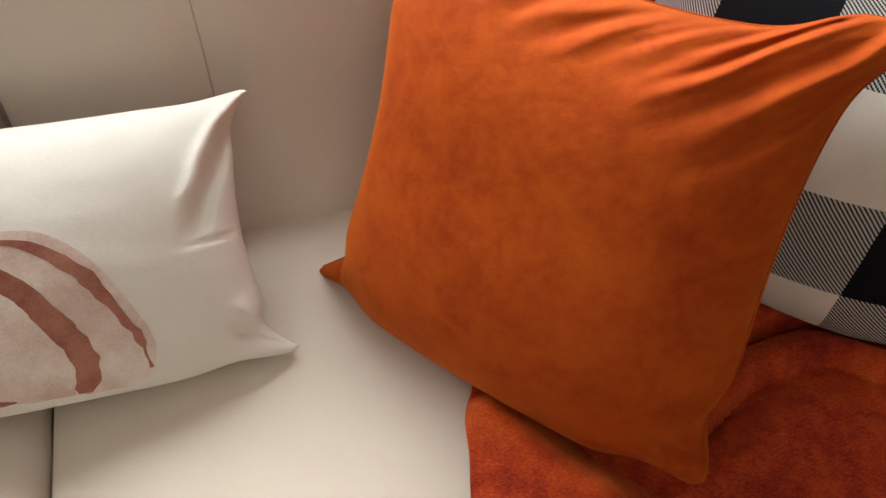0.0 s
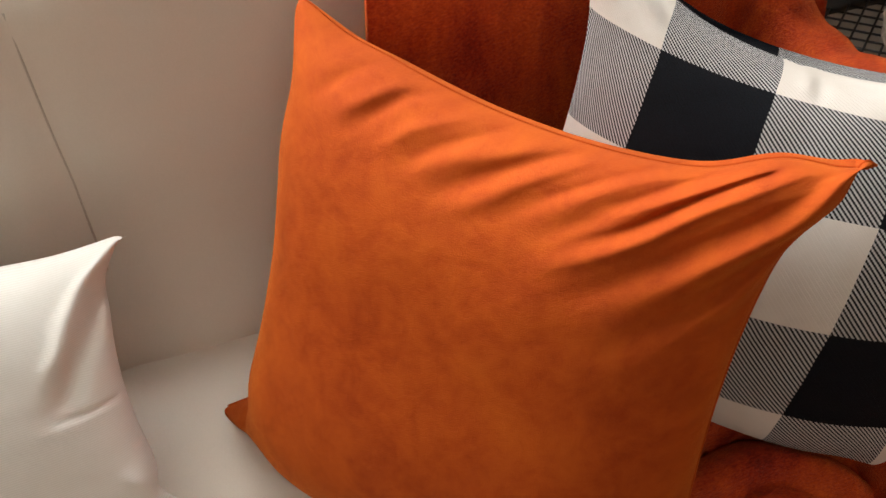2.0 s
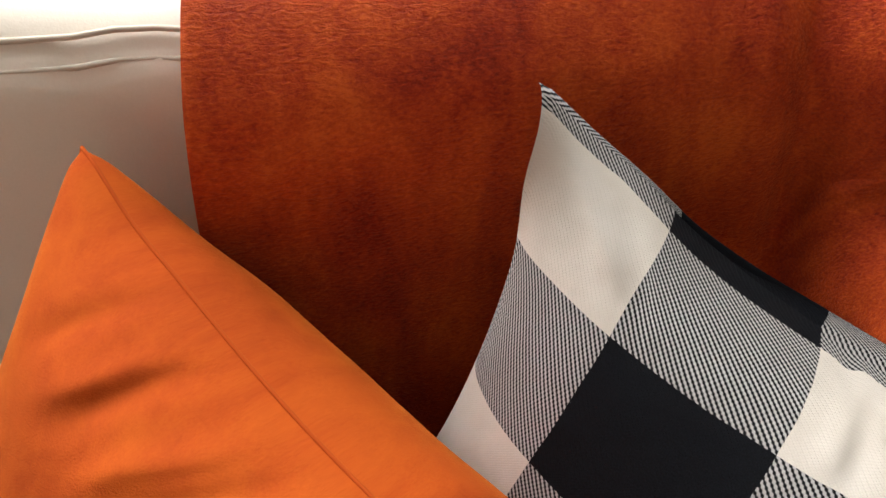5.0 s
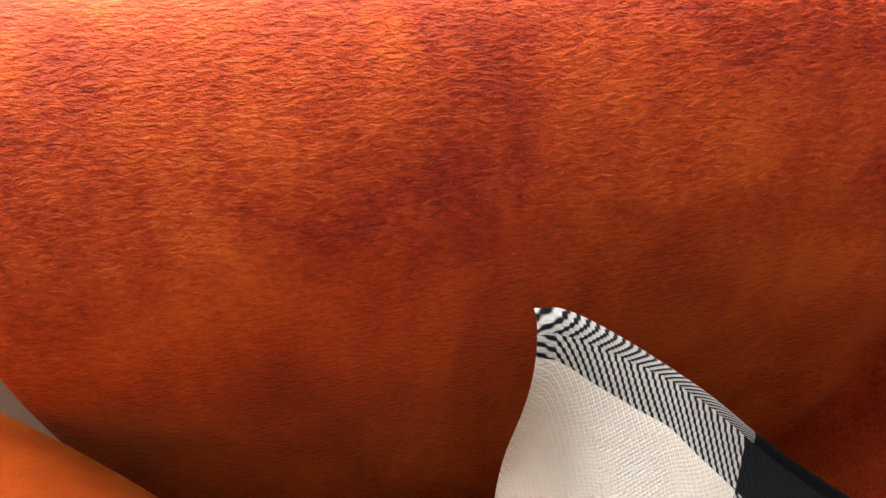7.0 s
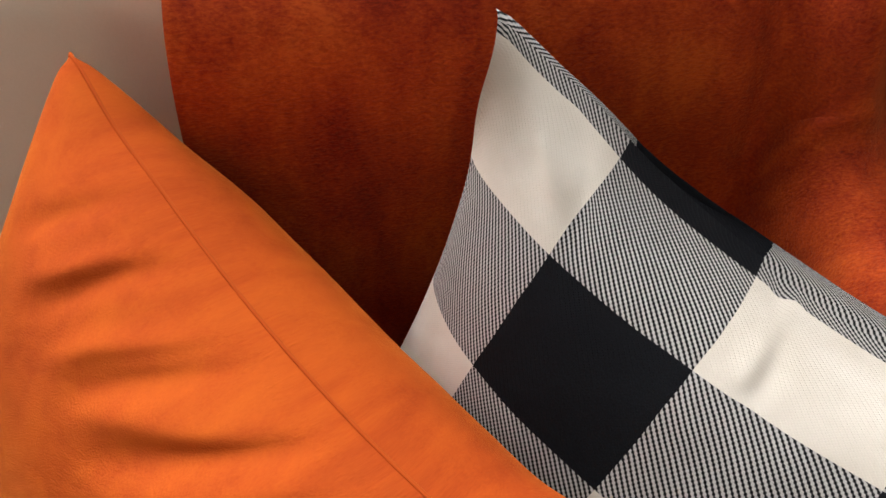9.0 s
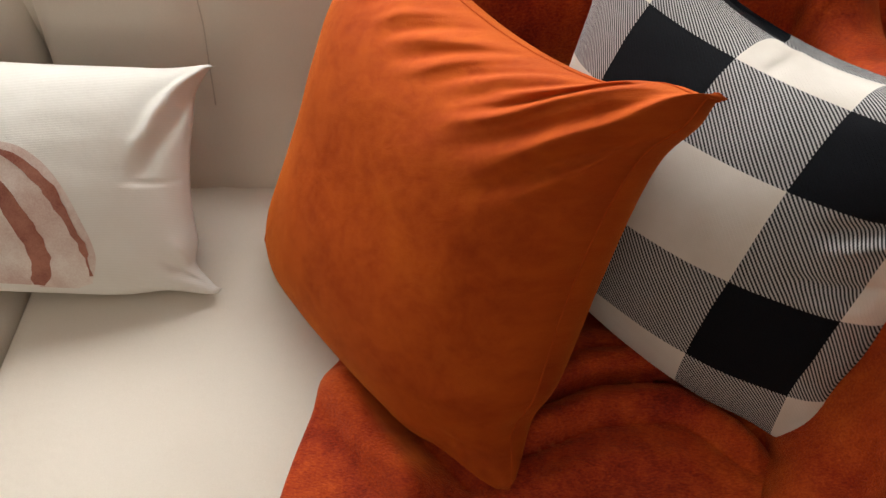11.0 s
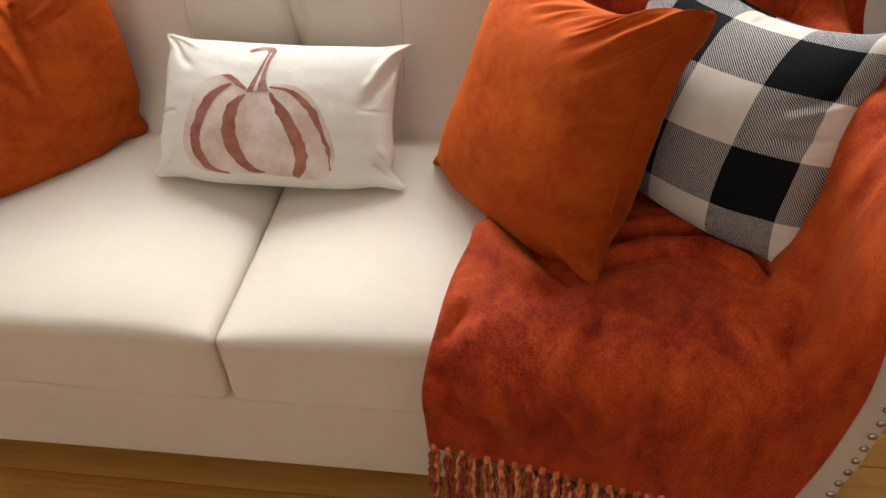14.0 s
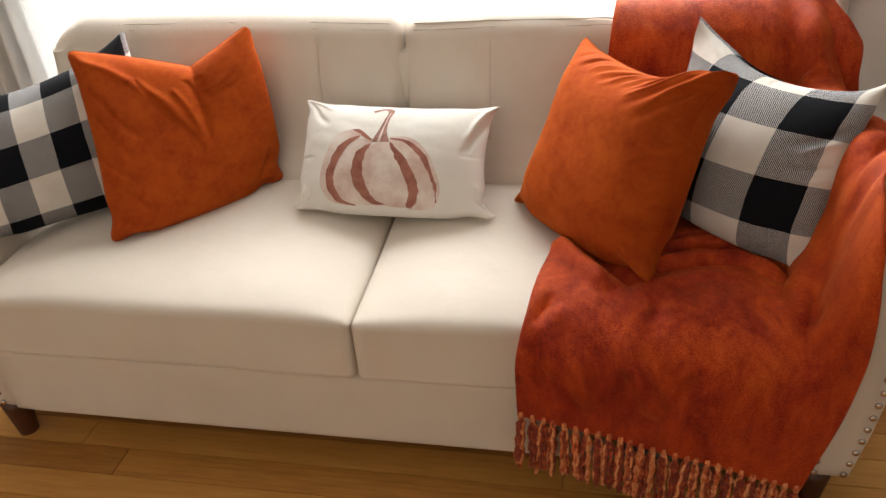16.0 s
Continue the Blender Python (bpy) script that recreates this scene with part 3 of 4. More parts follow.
O_L_FOLDS = folds(8.0, [
    (0.05, 0.96, 0.50, 0.74, 0.54, 0.45, 0.030, 0.008),
    (0.30, 0.82, 0.58, 0.43, 0.57, 0.30, 0.021, -0.008),
    (0.56, 0.82, 0.66, 0.62, 0.61, 0.32, 0.019, -0.008),
    (0.49, 0.76, 0.58, 0.61, 0.60, 0.36, 0.015, 0.006),
    (0.63, 0.84, 0.65, 0.75, 0.67, 0.62, 0.024, -0.014),
    (0.68, 0.74, 0.81, 0.76, 0.92, 0.90, 0.020, 0.006),
    (0.69, 0.67, 0.80, 0.70, 0.92, 0.76, 0.017, -0.005),
    (0.05, 0.80, 0.18, 0.55, 0.31, 0.46, 0.016, -0.005),
    (0.03, 0.65, 0.13, 0.49, 0.22, 0.38, 0.016, -0.004),
    (0.02, 0.44, 0.09, 0.35, 0.20, 0.29, 0.016, -0.004),
    (0.02, 0.32, 0.15, 0.22, 0.24, 0.12, 0.016, -0.005),
], [
    (0.0, 0.14, 0.05, 0.11, 0.14, 0.05, 0.013, -0.007),
    (0.0, 0.08, 0.07, 0.05, 0.22, 0.03, 0.013, 0.005),
    (0.93, 0.24, 0.87, 0.10, 0.84, 0.04, 0.016, -0.007),
    (1.0, 0.10, 0.95, 0.06, 0.90, 0.05, 0.016, 0.006),
], general=0.004)
P_L_FOLDS = folds(15.0, [(1.0, 1.0, 0.85, 0.9, 0.7, 0.75, 0.025, 0.006), (0.9, 1.0, 0.8, 0.85, 0.62, 0.72, 0.02, -0.005)], general=0.005)
LUM_FOLDS = folds(21.0, [
    (1.0, 1.0, 0.93, 0.81, 0.87, 0.54, 0.022, 0.008),
    (1.0, 0.84, 0.92, 0.57, 0.88, 0.47, 0.028, -0.010),
    (1.0, 0.51, 0.93, 0.49, 0.85, 0.50, 0.008, -0.004),
    (1.0, 0.14, 0.97, 0.21, 0.95, 0.30, 0.017, 0.006),
    (1.0, 0.03, 0.96, 0.10, 0.92, 0.20, 0.015, -0.006),
    (0.02, 1.0, 0.11, 0.95, 0.18, 0.88, 0.016, 0.006),
    (0.03, 0.95, 0.09, 0.80, 0.17, 0.72, 0.019, -0.006),
    (0.0, 0.42, 0.03, 0.45, 0.11, 0.44, 0.008, -0.004),
    (0.0, 0.05, 0.03, 0.12, 0.05, 0.24, 0.012, 0.005),
    (0.03, 0.02, 0.06, 0.10, 0.10, 0.20, 0.012, -0.005),
], general=0.003)


def pillow(name, p, n, mat, w, h, label, group):
    ob = thing(name, label, "pillow", group, bm=p.mesh(n, w, h), mat=mat)
    if mat is M_ORANGE:
        part("seam", tube(p.rim(80), 0.0013, 6), mat, ob)
    return ob


O_R = Pillow((0.281, 0.440, 0.497), (0.581, 0.097, 0.516), (0.437, 0.586, 0.8475), (0.7145, 0.241, 0.886), 0.1085, 0.117,
             [(-0.001, -0.0175, -0.001), (-0.0257, 0.0287, 0.035), (-0.0104, -0.0208, -0.0393), (0.030, -0.0394, -0.001)],
             ripple=O_R_FOLDS, power=(3.1, 0.51), ear=(0.041, 0.042, 0.0135, -0.0335), puff=0.034, curve=0.887, peak=(0.628, 0.629, 0.548, 0.40), tip=0.24, blunt=0.003)
pillow("throw_pillow", O_R, 170, M_ORANGE, 0.45, 0.45, "orange velvet square pillow leaning on the sofa back", "orange pillows")


def chop(u, v):
    """The dent struck into the top edge, nearer one corner."""
    w = (u / 0.62) ** 1.5 if u < 0.62 else ((1 - u) / 0.38) ** 1.15
    deep = math.exp(-abs(u - 0.62) / 0.04) * smooth(0.35, 0.9, v)
    return 0.0, -0.15 * w * v**3, 0.012 * w * v**4 - 0.03 * deep


O_L = Pillow((-0.633, 0.186, 0.495), (-0.324, 0.515, 0.495), (-0.746, 0.40, 0.883), (-0.355, 0.55, 0.895), 0.08, 0.08,
             [(0.01, -0.012, -0.004), (0.012, 0.0, 0.0), (0.0, 0.015, -0.02), (0.02, 0.0, 0.0)], chop,
             ripple=O_L_FOLDS, power=(2.8, 0.46), ear=(0.02, 0.035, 0.0, 0.0))
pillow("throw_pillow", O_L, 120, M_ORANGE, 0.45, 0.45, "orange velvet square pillow with a chopped top", "orange pillows")


def plaid_move(u, v):
    w = (4 * u * (1 - u)) ** 0.8
    return -0.011 * w, 0.0262 * w * (1 - v**3) - 0.191 * w * v**7, -0.0347 * w * v**4


M_PLAID = plaid("buffalo_check_twill", 0.2253 * 0.45, 0.2047 * 0.45, -0.004 * 0.45, 0.1435 * 0.45, (False, True))
P_R = Pillow((0.596, 0.466, 0.5155), (0.876, 0.145, 0.5246), (0.677, 0.557, 0.8975), (1.0, 0.2946, 0.862), 0.0916, 0.06,
             [(-0.0386, -0.0327, 0.0033), (-0.0146, -0.0005, 0.0464), (0.0332, 0.0118, -0.0208), (0.0034, -0.0429, 0.0267)], plaid_move,
             ripple=P_R_FOLDS, power=(2.21, 0.613), ear=(0.0, 0.0135, -0.012, 0.012), peak=(0.5245, 0.3836, 0.2779, 0.61), roll=(0.1735, 0.1414), blunt=0.0)
pillow("throw_pillow", P_R, 130, M_PLAID, 0.45, 0.45, "black and white buffalo check pillow beside the arm", "check pillows")

P_L = Pillow((-0.97, 0.15, 0.485), (-0.61, 0.455, 0.49), (-1.03, 0.25, 0.81), (-0.655, 0.51, 0.9), 0.10, 0.06,
             [(0, 0, 0.01), (0, 0, 0), (0, 0.02, -0.05), (0.015, 0, 0)],
             ripple=P_L_FOLDS, power=(3.0, 0.45))
M_PLAID_L = plaid("buffalo_check_twill_shifted", 0.155 * 0.45, 0.25 * 0.45, 0.347 * 0.45, 0.125 * 0.45, (False, False))
pillow("throw_pillow", P_L, 80, M_PLAID_L, 0.45, 0.45, "black and white buffalo check pillow behind the orange one", "check pillows")

LUM = Pillow((-0.243, 0.343, 0.511), (0.261, 0.333, 0.508), (-0.234, 0.53, 0.718), (0.264, 0.497, 0.718), 0.06, 0.05,
             [(0, -0.003, -0.006), (-0.042, 0, 0), (0, 0, -0.021), (0.02, 0, 0)],
             ripple=LUM_FOLDS, power=(2.8, 0.45), ear=(0.02, 0.025, 0.012, 0.006), curve=0.55)
LUMBAR = pillow("lumbar_pillow", LUM, 110, M_LINEN, 0.5, 0.3, "white linen lumbar pillow with a pumpkin print", "")


def print_strip(name, left, right, mat, lift, steps=40, across=8, rough=0.0):
    """A printed shape between two border lines on the lumbar pillow's face; rough: how uneven its borders are."""

    def along(line, t, seed):
        k = t * (len(line) - 1)
        i = min(int(k), len(line) - 2)
        f = k - i
        p0, p1, p2, p3 = line[max(i - 1, 0)], line[i], line[i + 1], line[min(i + 2, len(line) - 1)]
        x, y = [0.5 * (2 * b + (c - a) * f + (2 * a - 5 * b + 4 * c - d) * f * f + (3 * b - a - 3 * c + d) * f**3) for a, b, c, d in zip(p0, p1, p2, p3)]
        return max(0.01, min(0.99, x + rough * nz(x * 30, y * 30, seed))), max(0.03, min(0.985, y))

    rows = []
    for j in range(steps + 1):
        a, b = along(left, j / steps, 1.3), along(right, j / steps, 7.7)
        rows.append([LUM.at(a[0] + (b[0] - a[0]) * i / across, a[1] + (b[1] - a[1]) * i / across, 1, lift) for i in range(across + 1)])
    part(name, sheet(rows), mat, LUMBAR)


def pumpkin():
    foot = lambda x: 556 + 0.085 * (x - 62)
    q = lambda *pts: [((x - 50) / 855, (foot(x) - y) / (foot(x) - 78 - 0.045 * (x - 62))) for x, y in pts]
    # pale lobes from the outside in
    print_strip("pumpkin_print", q((300, 236), (225, 265), (178, 370), (174, 470), (225, 532), (340, 553)), q((310, 238), (345, 265), (250, 370), (240, 470), (270, 530), (350, 552)), M_PRINT_PALE, 0.0007)
    print_strip("pumpkin_print", q((478, 272), (480, 290), (560, 340), (640, 430), (670, 520), (640, 581)), q((490, 270), (572, 284), (645, 345), (692, 440), (706, 515), (676, 572)), M_PRINT_PALE, 0.0007)
    print_strip("pumpkin_print", q((385, 285), (300, 290), (230, 370), (225, 460), (275, 535), (440, 556)), q((395, 300), (375, 330), (335, 390), (345, 460), (390, 530), (465, 554)), M_PRINT_PALE, 0.0010)
    print_strip("pumpkin_print", q((472, 296), (500, 340), (550, 410), (585, 480), (585, 540), (560, 575)), q((480, 284), (560, 306), (630, 380), (672, 470), (682, 540), (640, 582)), M_PRINT_PALE, 0.0010)
    print_strip("pumpkin_print", q((420, 302), (365, 340), (350, 420), (380, 500), (430, 545), (485, 563)), q((462, 300), (510, 350), (560, 430), (580, 500), (570, 545), (548, 569)), M_PRINT_PALE, 0.0013)
    # terracotta hollows between them
    print_strip("pumpkin_stripe", q((335, 265), (250, 305), (203, 400), (203, 470), (255, 533), (335, 553)), q((340, 276), (285, 315), (240, 400), (240, 468), (285, 530), (345, 550)), M_PRINT_DARK, 0.0016, rough=0.007)
    print_strip("pumpkin_stripe", q((365, 313), (325, 350), (317, 430), (340, 490), (400, 545), (460, 555)), q((395, 305), (372, 350), (363, 420), (388, 490), (425, 535), (465, 552)), M_PRINT_DARK, 0.0016, rough=0.007)
    print_strip("pumpkin_stripe", q((472, 300), (497, 355), (535, 420), (566, 490), (562, 540), (548, 568)), q((484, 306), (545, 365), (590, 440), (610, 490), (604, 545), (572, 572)), M_PRINT_DARK, 0.0016, rough=0.008)
    print_strip("pumpkin_stripe", q((474, 286), (545, 306), (610, 366), (652, 430), (678, 500), (680, 556)), q((480, 280), (560, 297), (636, 358), (672, 430), (692, 500), (687, 556)), M_PRINT_DARK, 0.0016, rough=0.008)
    print_strip("pumpkin_stripe", q((298, 237), (340, 262), (365, 280), (392, 294)), q((330, 236), (362, 258), (384, 276), (396, 286)), M_PRINT_DARK, 0.0016, rough=0.006)
    # stem with a curled tip, and its lighter rib
    print_strip("pumpkin_stem", q((392, 300), (418, 245), (438, 185), (445, 148), (425, 133), (385, 150)), q((474, 300), (455, 245), (459, 185), (470, 138), (430, 120), (376, 140)), M_PRINT_STEM, 0.0019)
    print_strip("pumpkin_stem", q((418, 298), (432, 245), (446, 190), (455, 150)), q((432, 298), (440, 245), (451, 190), (459, 150)), M_PRINT_PALE, 0.0023)


pumpkin()


# ---- blanket ----
def bez(points, t):
    k = t * (len(points) - 1)
    i = min(int(k), len(points) - 2)
    f = k - i
    p = [points[max(i - 1, 0)], points[i], points[i + 1], points[min(i + 2, len(points) - 1)]]
    return Vector([0.5 * (2 * b + (c - a) * f + (2 * a - 5 * b + 4 * c - d) * f * f + (3 * b - a - 3 * c + d) * f**3) for a, b, c, d in zip(*p)])


LEFT = [(0.512, 0.80, 0.62), (0.508, 0.70, 0.876), (0.493, 0.603, 0.853), (0.479, 0.556, 0.68), (0.466, 0.492, 0.52), (0.452, 0.38, 0.514), (0.384, 0.18, 0.506), (0.350, 0.03, 0.488), (0.333, -0.036, 0.43), (0.333, -0.044, 0.36), (0.335, -0.044, 0.286)]
RIGHT = [(0.97, 0.80, 0.55), (0.955, 0.72, 0.876), (1.008, 0.64, 0.835), (1.034, 0.60, 0.75), (1.036, 0.52, 0.732), (1.022, 0.38, 0.738), (1.0, 0.20, 0.752), (0.945, 0.05, 0.757), (0.935, -0.026, 0.67), (0.943, -0.032, 0.42), (0.892, -0.040, 0.137)]
DROOP = [0, 0.03, 0.08, 0.10, 0.13, 0.06, 0.0, 0, 0, 0, 0]


def blanket_at(s, v):
    """s runs from the left border to the right, v from behind the back over the seat to the hem."""
    pts = []
    for k, (a, b, d) in enumerate(zip(LEFT, RIGHT, DROOP)):
        x = a[0] + (b[0] - a[0]) * s
        f = smooth(0.86, 0.952, x) if 3 <= k <= 9 else s**1.1 if k == 10 else smooth(0.5, 1.0, s)
        z = a[2] + (b[2] - a[2]) * f - d * smooth(0.97, 1.05, x)
        pts.append((x, a[1] + (b[1] - a[1]) * s, z))
    return bez(pts, v)


def throw_fold(width, height, *pts):
    """A ridge, or a hollow, along points of the draped cloth; it fades towards both ends."""
    lo = [min(c) - 3 * width for c in zip(*pts)]
    hi = [max(c) + 3 * width for c in zip(*pts)]
    n = len(pts) - 1

    def f(x, y, z):
        if not (lo[0] < x < hi[0] and lo[1] < y < hi[1] and lo[2] < z < hi[2]):
            return 0.0
        best, at = 9.0, 0.0
        for k in range(n):
            (ax, ay, az), (bx, by, bz) = pts[k], pts[k + 1]
            dx, dy, dz = bx - ax, by - ay, bz - az
            t = max(0.0, min(1.0, ((x - ax) * dx + (y - ay) * dy + (z - az) * dz) / (dx * dx + dy * dy + dz * dz)))
            d = (x - ax - t * dx) ** 2 + (y - ay - t * dy) ** 2 + (z - az - t * dz) ** 2
            if d < best:
                best, at = d, (k + t) / n
        return height * math.exp(-best / width**2) * smooth(0.0, 0.15, at) * smooth(1.0, 0.8, at)

    return f


THROW_FOLDS = [
    throw_fold(0.010, 0.021, (0.59, 0.205, 0.51), (0.667, 0.245, 0.51), (0.73, 0.250, 0.51), (0.83, 0.205, 0.51)),
    throw_fold(0.008, -0.016, (0.59, 0.185, 0.51), (0.679, 0.222, 0.51), (0.752, 0.221, 0.51), (0.87, 0.145, 0.51)),
    throw_fold(0.011, 0.022, (0.57, 0.160, 0.51), (0.67, 0.198, 0.51), (0.752, 0.195, 0.51), (0.88, 0.115, 0.51)),
    throw_fold(0.009, -0.015, (0.57, 0.135, 0.51), (0.67, 0.172, 0.51), (0.76, 0.168, 0.51), (0.87, 0.09, 0.51)),
    throw_fold(0.012, 0.015, (0.59, 0.235, 0.51), (0.671, 0.272, 0.51), (0.76, 0.274, 0.51)),
    throw_fold(0.012, 0.013, (0.60, 0.105, 0.51), (0.68, 0.135, 0.51), (0.77, 0.13, 0.51)),
    throw_fold(0.018, -0.021, (0.43, 0.28, 0.505), (0.498, 0.151, 0.505), (0.57, 0.09, 0.505)),
    throw_fold(0.018, 0.025, (0.395, 0.22, 0.505), (0.438, 0.150, 0.505), (0.51, 0.07, 0.505)),
    throw_fold(0.014, -0.021, (0.40, 0.06, 0.50), (0.366, -0.02, 0.49), (0.376, -0.055, 0.426), (0.405, -0.055, 0.34)),
    throw_fold(0.020, 0.027, (0.40, 0.03, 0.505), (0.423, -0.045, 0.49), (0.446, -0.055, 0.413), (0.475, -0.055, 0.30)),
    throw_fold(0.012, -0.019, (0.442, 0.02, 0.505), (0.457, -0.05, 0.49), (0.472, -0.055, 0.42), (0.50, -0.055, 0.33)),
    throw_fold(0.016, -0.025, (0.51, -0.055, 0.43), (0.538, -0.055, 0.374), (0.562, -0.055, 0.328), (0.59, -0.055, 0.265)),
    throw_fold(0.022, 0.018, (0.52, -0.03, 0.49), (0.56, -0.055, 0.40), (0.61, -0.055, 0.29)),
    throw_fold(0.020, -0.018, (0.60, 0.09, 0.505), (0.585, -0.05, 0.495), (0.60, -0.055, 0.40), (0.635, -0.055, 0.28)),
    throw_fold(0.020, -0.019, (0.785, 0.08, 0.505), (0.766, -0.05, 0.50), (0.756, -0.055, 0.42)),
    throw_fold(0.018, -0.016, (0.71, -0.055, 0.50), (0.664, -0.055, 0.406), (0.62, -0.055, 0.33)),
    throw_fold(0.024, -0.015, (0.82, 0.18, 0.51), (0.88, 0.115, 0.51), (0.91, 0.05, 0.515), (0.90, 0.0, 0.51)),
]


def build_blanket():
    nu, nv = 150, 300
    rows = []
    for j in range(nv + 1):
        v = j / nv
        row = []
        for i in range(nu + 1):
            s = i / nu
            p = blanket_at(s, v)
            e = 0.004
            du = blanket_at(min(1, s + e), v) - blanket_at(max(0, s - e), v)
            dv = blanket_at(s, min(1, v + e)) - blanket_at(s, max(0, v - e))
            n = dv.cross(du).normalized()
            seat = smooth(0.38, 0.46, v) * smooth(0.74, 0.66, v)
            fall = smooth(0.68, 0.8, v)
            back = smooth(0.4, 0.3, v)
            h = 0.009 + 0.007 * nz(p.x * 5, p.y * 5, p.z * 5) + 0.003 * nz(p.x * 15, p.y * 15, p.z * 15) * (1 - 0.7 * back)
            bend = nz(p.x * 5, p.y * 5, 4)
            # folds pushed up round the pillows and hanging down the front
            wx, wy, wz = p.x + 0.012 * bend, p.y + 0.012 * nz(p.x * 6, p.y * 6, 9), p.z + 0.01 * bend
            if v > 0.36:
                h += sum(f(wx, wy, wz) for f in THROW_FOLDS)
            ph = p.x * 38 + 10 * (0.45 - p.z) * (0.3 + nz(p.x * 3, 1, 1)) + 3.5 * nz(p.x * 3.5, 0, p.z * 3)
            h += fall * 0.006 * (abs(math.sin(ph / 1.3)) ** 1.4 - 0.4) * (0.3 + 0.7 * smooth(0.75, 0.2, s)) * smooth(0.25, 0.33, p.z - 0.1 * s)
            # upright folds where the throw hangs between back and arm
            h += back * 0.03 * smooth(0.6, 0.85, s) * smooth(0.9, 0.84, p.z) * math.sin(p.x * 35 + p.z * 4 + 1.2 * nz(p.z * 4, p.x * 3, 2)) ** 2
            # hollow in the crook of the arm, with a ridge beside it
            crook = seat * smooth(0.3, 0.1, p.y) * smooth(0.0, 0.07, p.y)
            h += crook * (0.018 * math.exp(-(((p.x - 0.845 - 0.3 * (p.y - 0.05)) / 0.022) ** 2)) - 0.012 * math.exp(-(((p.x - 0.895) / 0.02) ** 2)))
            h += 0.012 * smooth(0.9, 0.95, p.x) * seat * math.sin(p.y * 34 + 3 * nz(p.x * 5, p.y * 4, 3)) ** 2
            row.append(p + n * h)
        rows.append(row)
    ob = thing("throw_blanket", "rust orange plush throw with fringe draped over sofa", "blanket")
    cloth = part("cloth", sheet(rows), M_PLUSH, ob)
    so = cloth.modifiers.new("thickness", "SOLIDIFY")
    so.thickness, so.offset = 0.007, -1.0
    # hem stitched along the lower border, then the tassels
    hem = [Vector(rows[-3][i]) + Vector((0, -0.002, 0)) for i in range(0, nu + 1, 2)]
    part("hem", tube(hem, 0.0045, 8), M_PLUSH, ob)
    rng = random.Random(4)
    count = 26
    for k in range(count):
        s = 0.012 + 0.976 * k / (count - 1)
        top = Vector(rows[-1][round(s * nu)]) + Vector((0, -0.004, 0.004))
        knot = tube([top + Vector((0, 0, 0.008)), top + Vector((0, 0, -0.002)), top + Vector((0, 0, -0.012))], 0.0065, 8, [0.8, 1, 0.9])
        me = bpy.data.meshes.new("tmp")
        wide = rng.uniform(0.0055, 0.008)
        sway = rng.uniform(-0.007, 0.007)
        for strand in range(7):
            length = 0.128 + 0.022 * rng.random()
            bx, by = wide * math.cos(strand * 0.9 + k), 0.006 * math.sin(strand * 0.9 + k)
            lean = sway + rng.uniform(-0.004, 0.004)
            turn, pts, rad = rng.uniform(0, 6), [], []
            for q in range(19):
                t = q / 18
                z = top.z - 0.006 - length * t
                pts.append((top.x + bx * min(1, t * 6) + lean * t + 0.0016 * math.sin(q * 1.1 + turn), top.y + by * min(1, t * 6) + 0.0016 * math.cos(q * 1.1 + turn), max(z, 0.006)))
                rad.append(0.8 + 0.4 * (q % 2))
            b2 = tube(pts, 0.0037, 6, rad)
            b2.to_mesh(me)
            b2.free()
            knot.from_mesh(me)
        part("tassel", knot, M_TASSEL, ob)


def tassel_cloth():
    n = Nodes("rust_chenille_yarn", 0.9)
    g = n.tree.nodes.new("ShaderNodeNewGeometry").outputs["Random Per Island"]
    v = n.coords()
    f = n.math("ADD", n.math("MULTIPLY", g, 0.45), n.math("MULTIPLY", n.noise(v, 75, 2), 0.6))
    n.color(n.ramp(f, [(0.36, (0.2, 0.02, 0.008)), (0.48, (0.48, 0.085, 0.018)), (0.64, (0.78, 0.33, 0.13))]))
    n.bump(n.noise(v, 420, 3), 0.6, 0.002)
    n.sheen(0.4, 0.4, (1, 0.5, 0.25))
    return n.mat


M_TASSEL = tassel_cloth()
build_blanket()


# ---- beside the sofa ----
def side_table():
    ob = thing("side_table", "low white side table with a raised rim", "table")
    x0, x1, y0, y1, top = 1.25, 1.44, 0.68, 0.96, 0.33
    part("tabletop", box((x0, y0, top - 0.022), (x1, y1, top), 0.004), M_WHITE, ob)
    for lo, hi in (((x0, y0 - 0.002, top), (x1, y0 + 0.012, top + 0.02)), ((x0, y1 - 0.012, top), (x1, y1 + 0.002, top + 0.02)), ((x0 - 0.002, y0 + 0.012, top), (x0 + 0.012, y1 - 0.012, top + 0.02)), ((x1 - 0.012, y0 + 0.012, top), (x1 + 0.002, y1 - 0.012, top + 0.02))):
        part("rim", box(lo, hi, 0.003), M_WHITE, ob)
    # the white sides' shade is put into the colour: grey wall paint
    part("side_panel", box((x0 + 0.01, y0 + 0.01, 0.075), (x1 - 0.01, y1 - 0.01, top - 0.022), 0.003), M_WALL, ob)
    part("plinth", box((x0, y0, 0.0), (x1, y1, 0.075), 0.003), M_WHITE, ob)


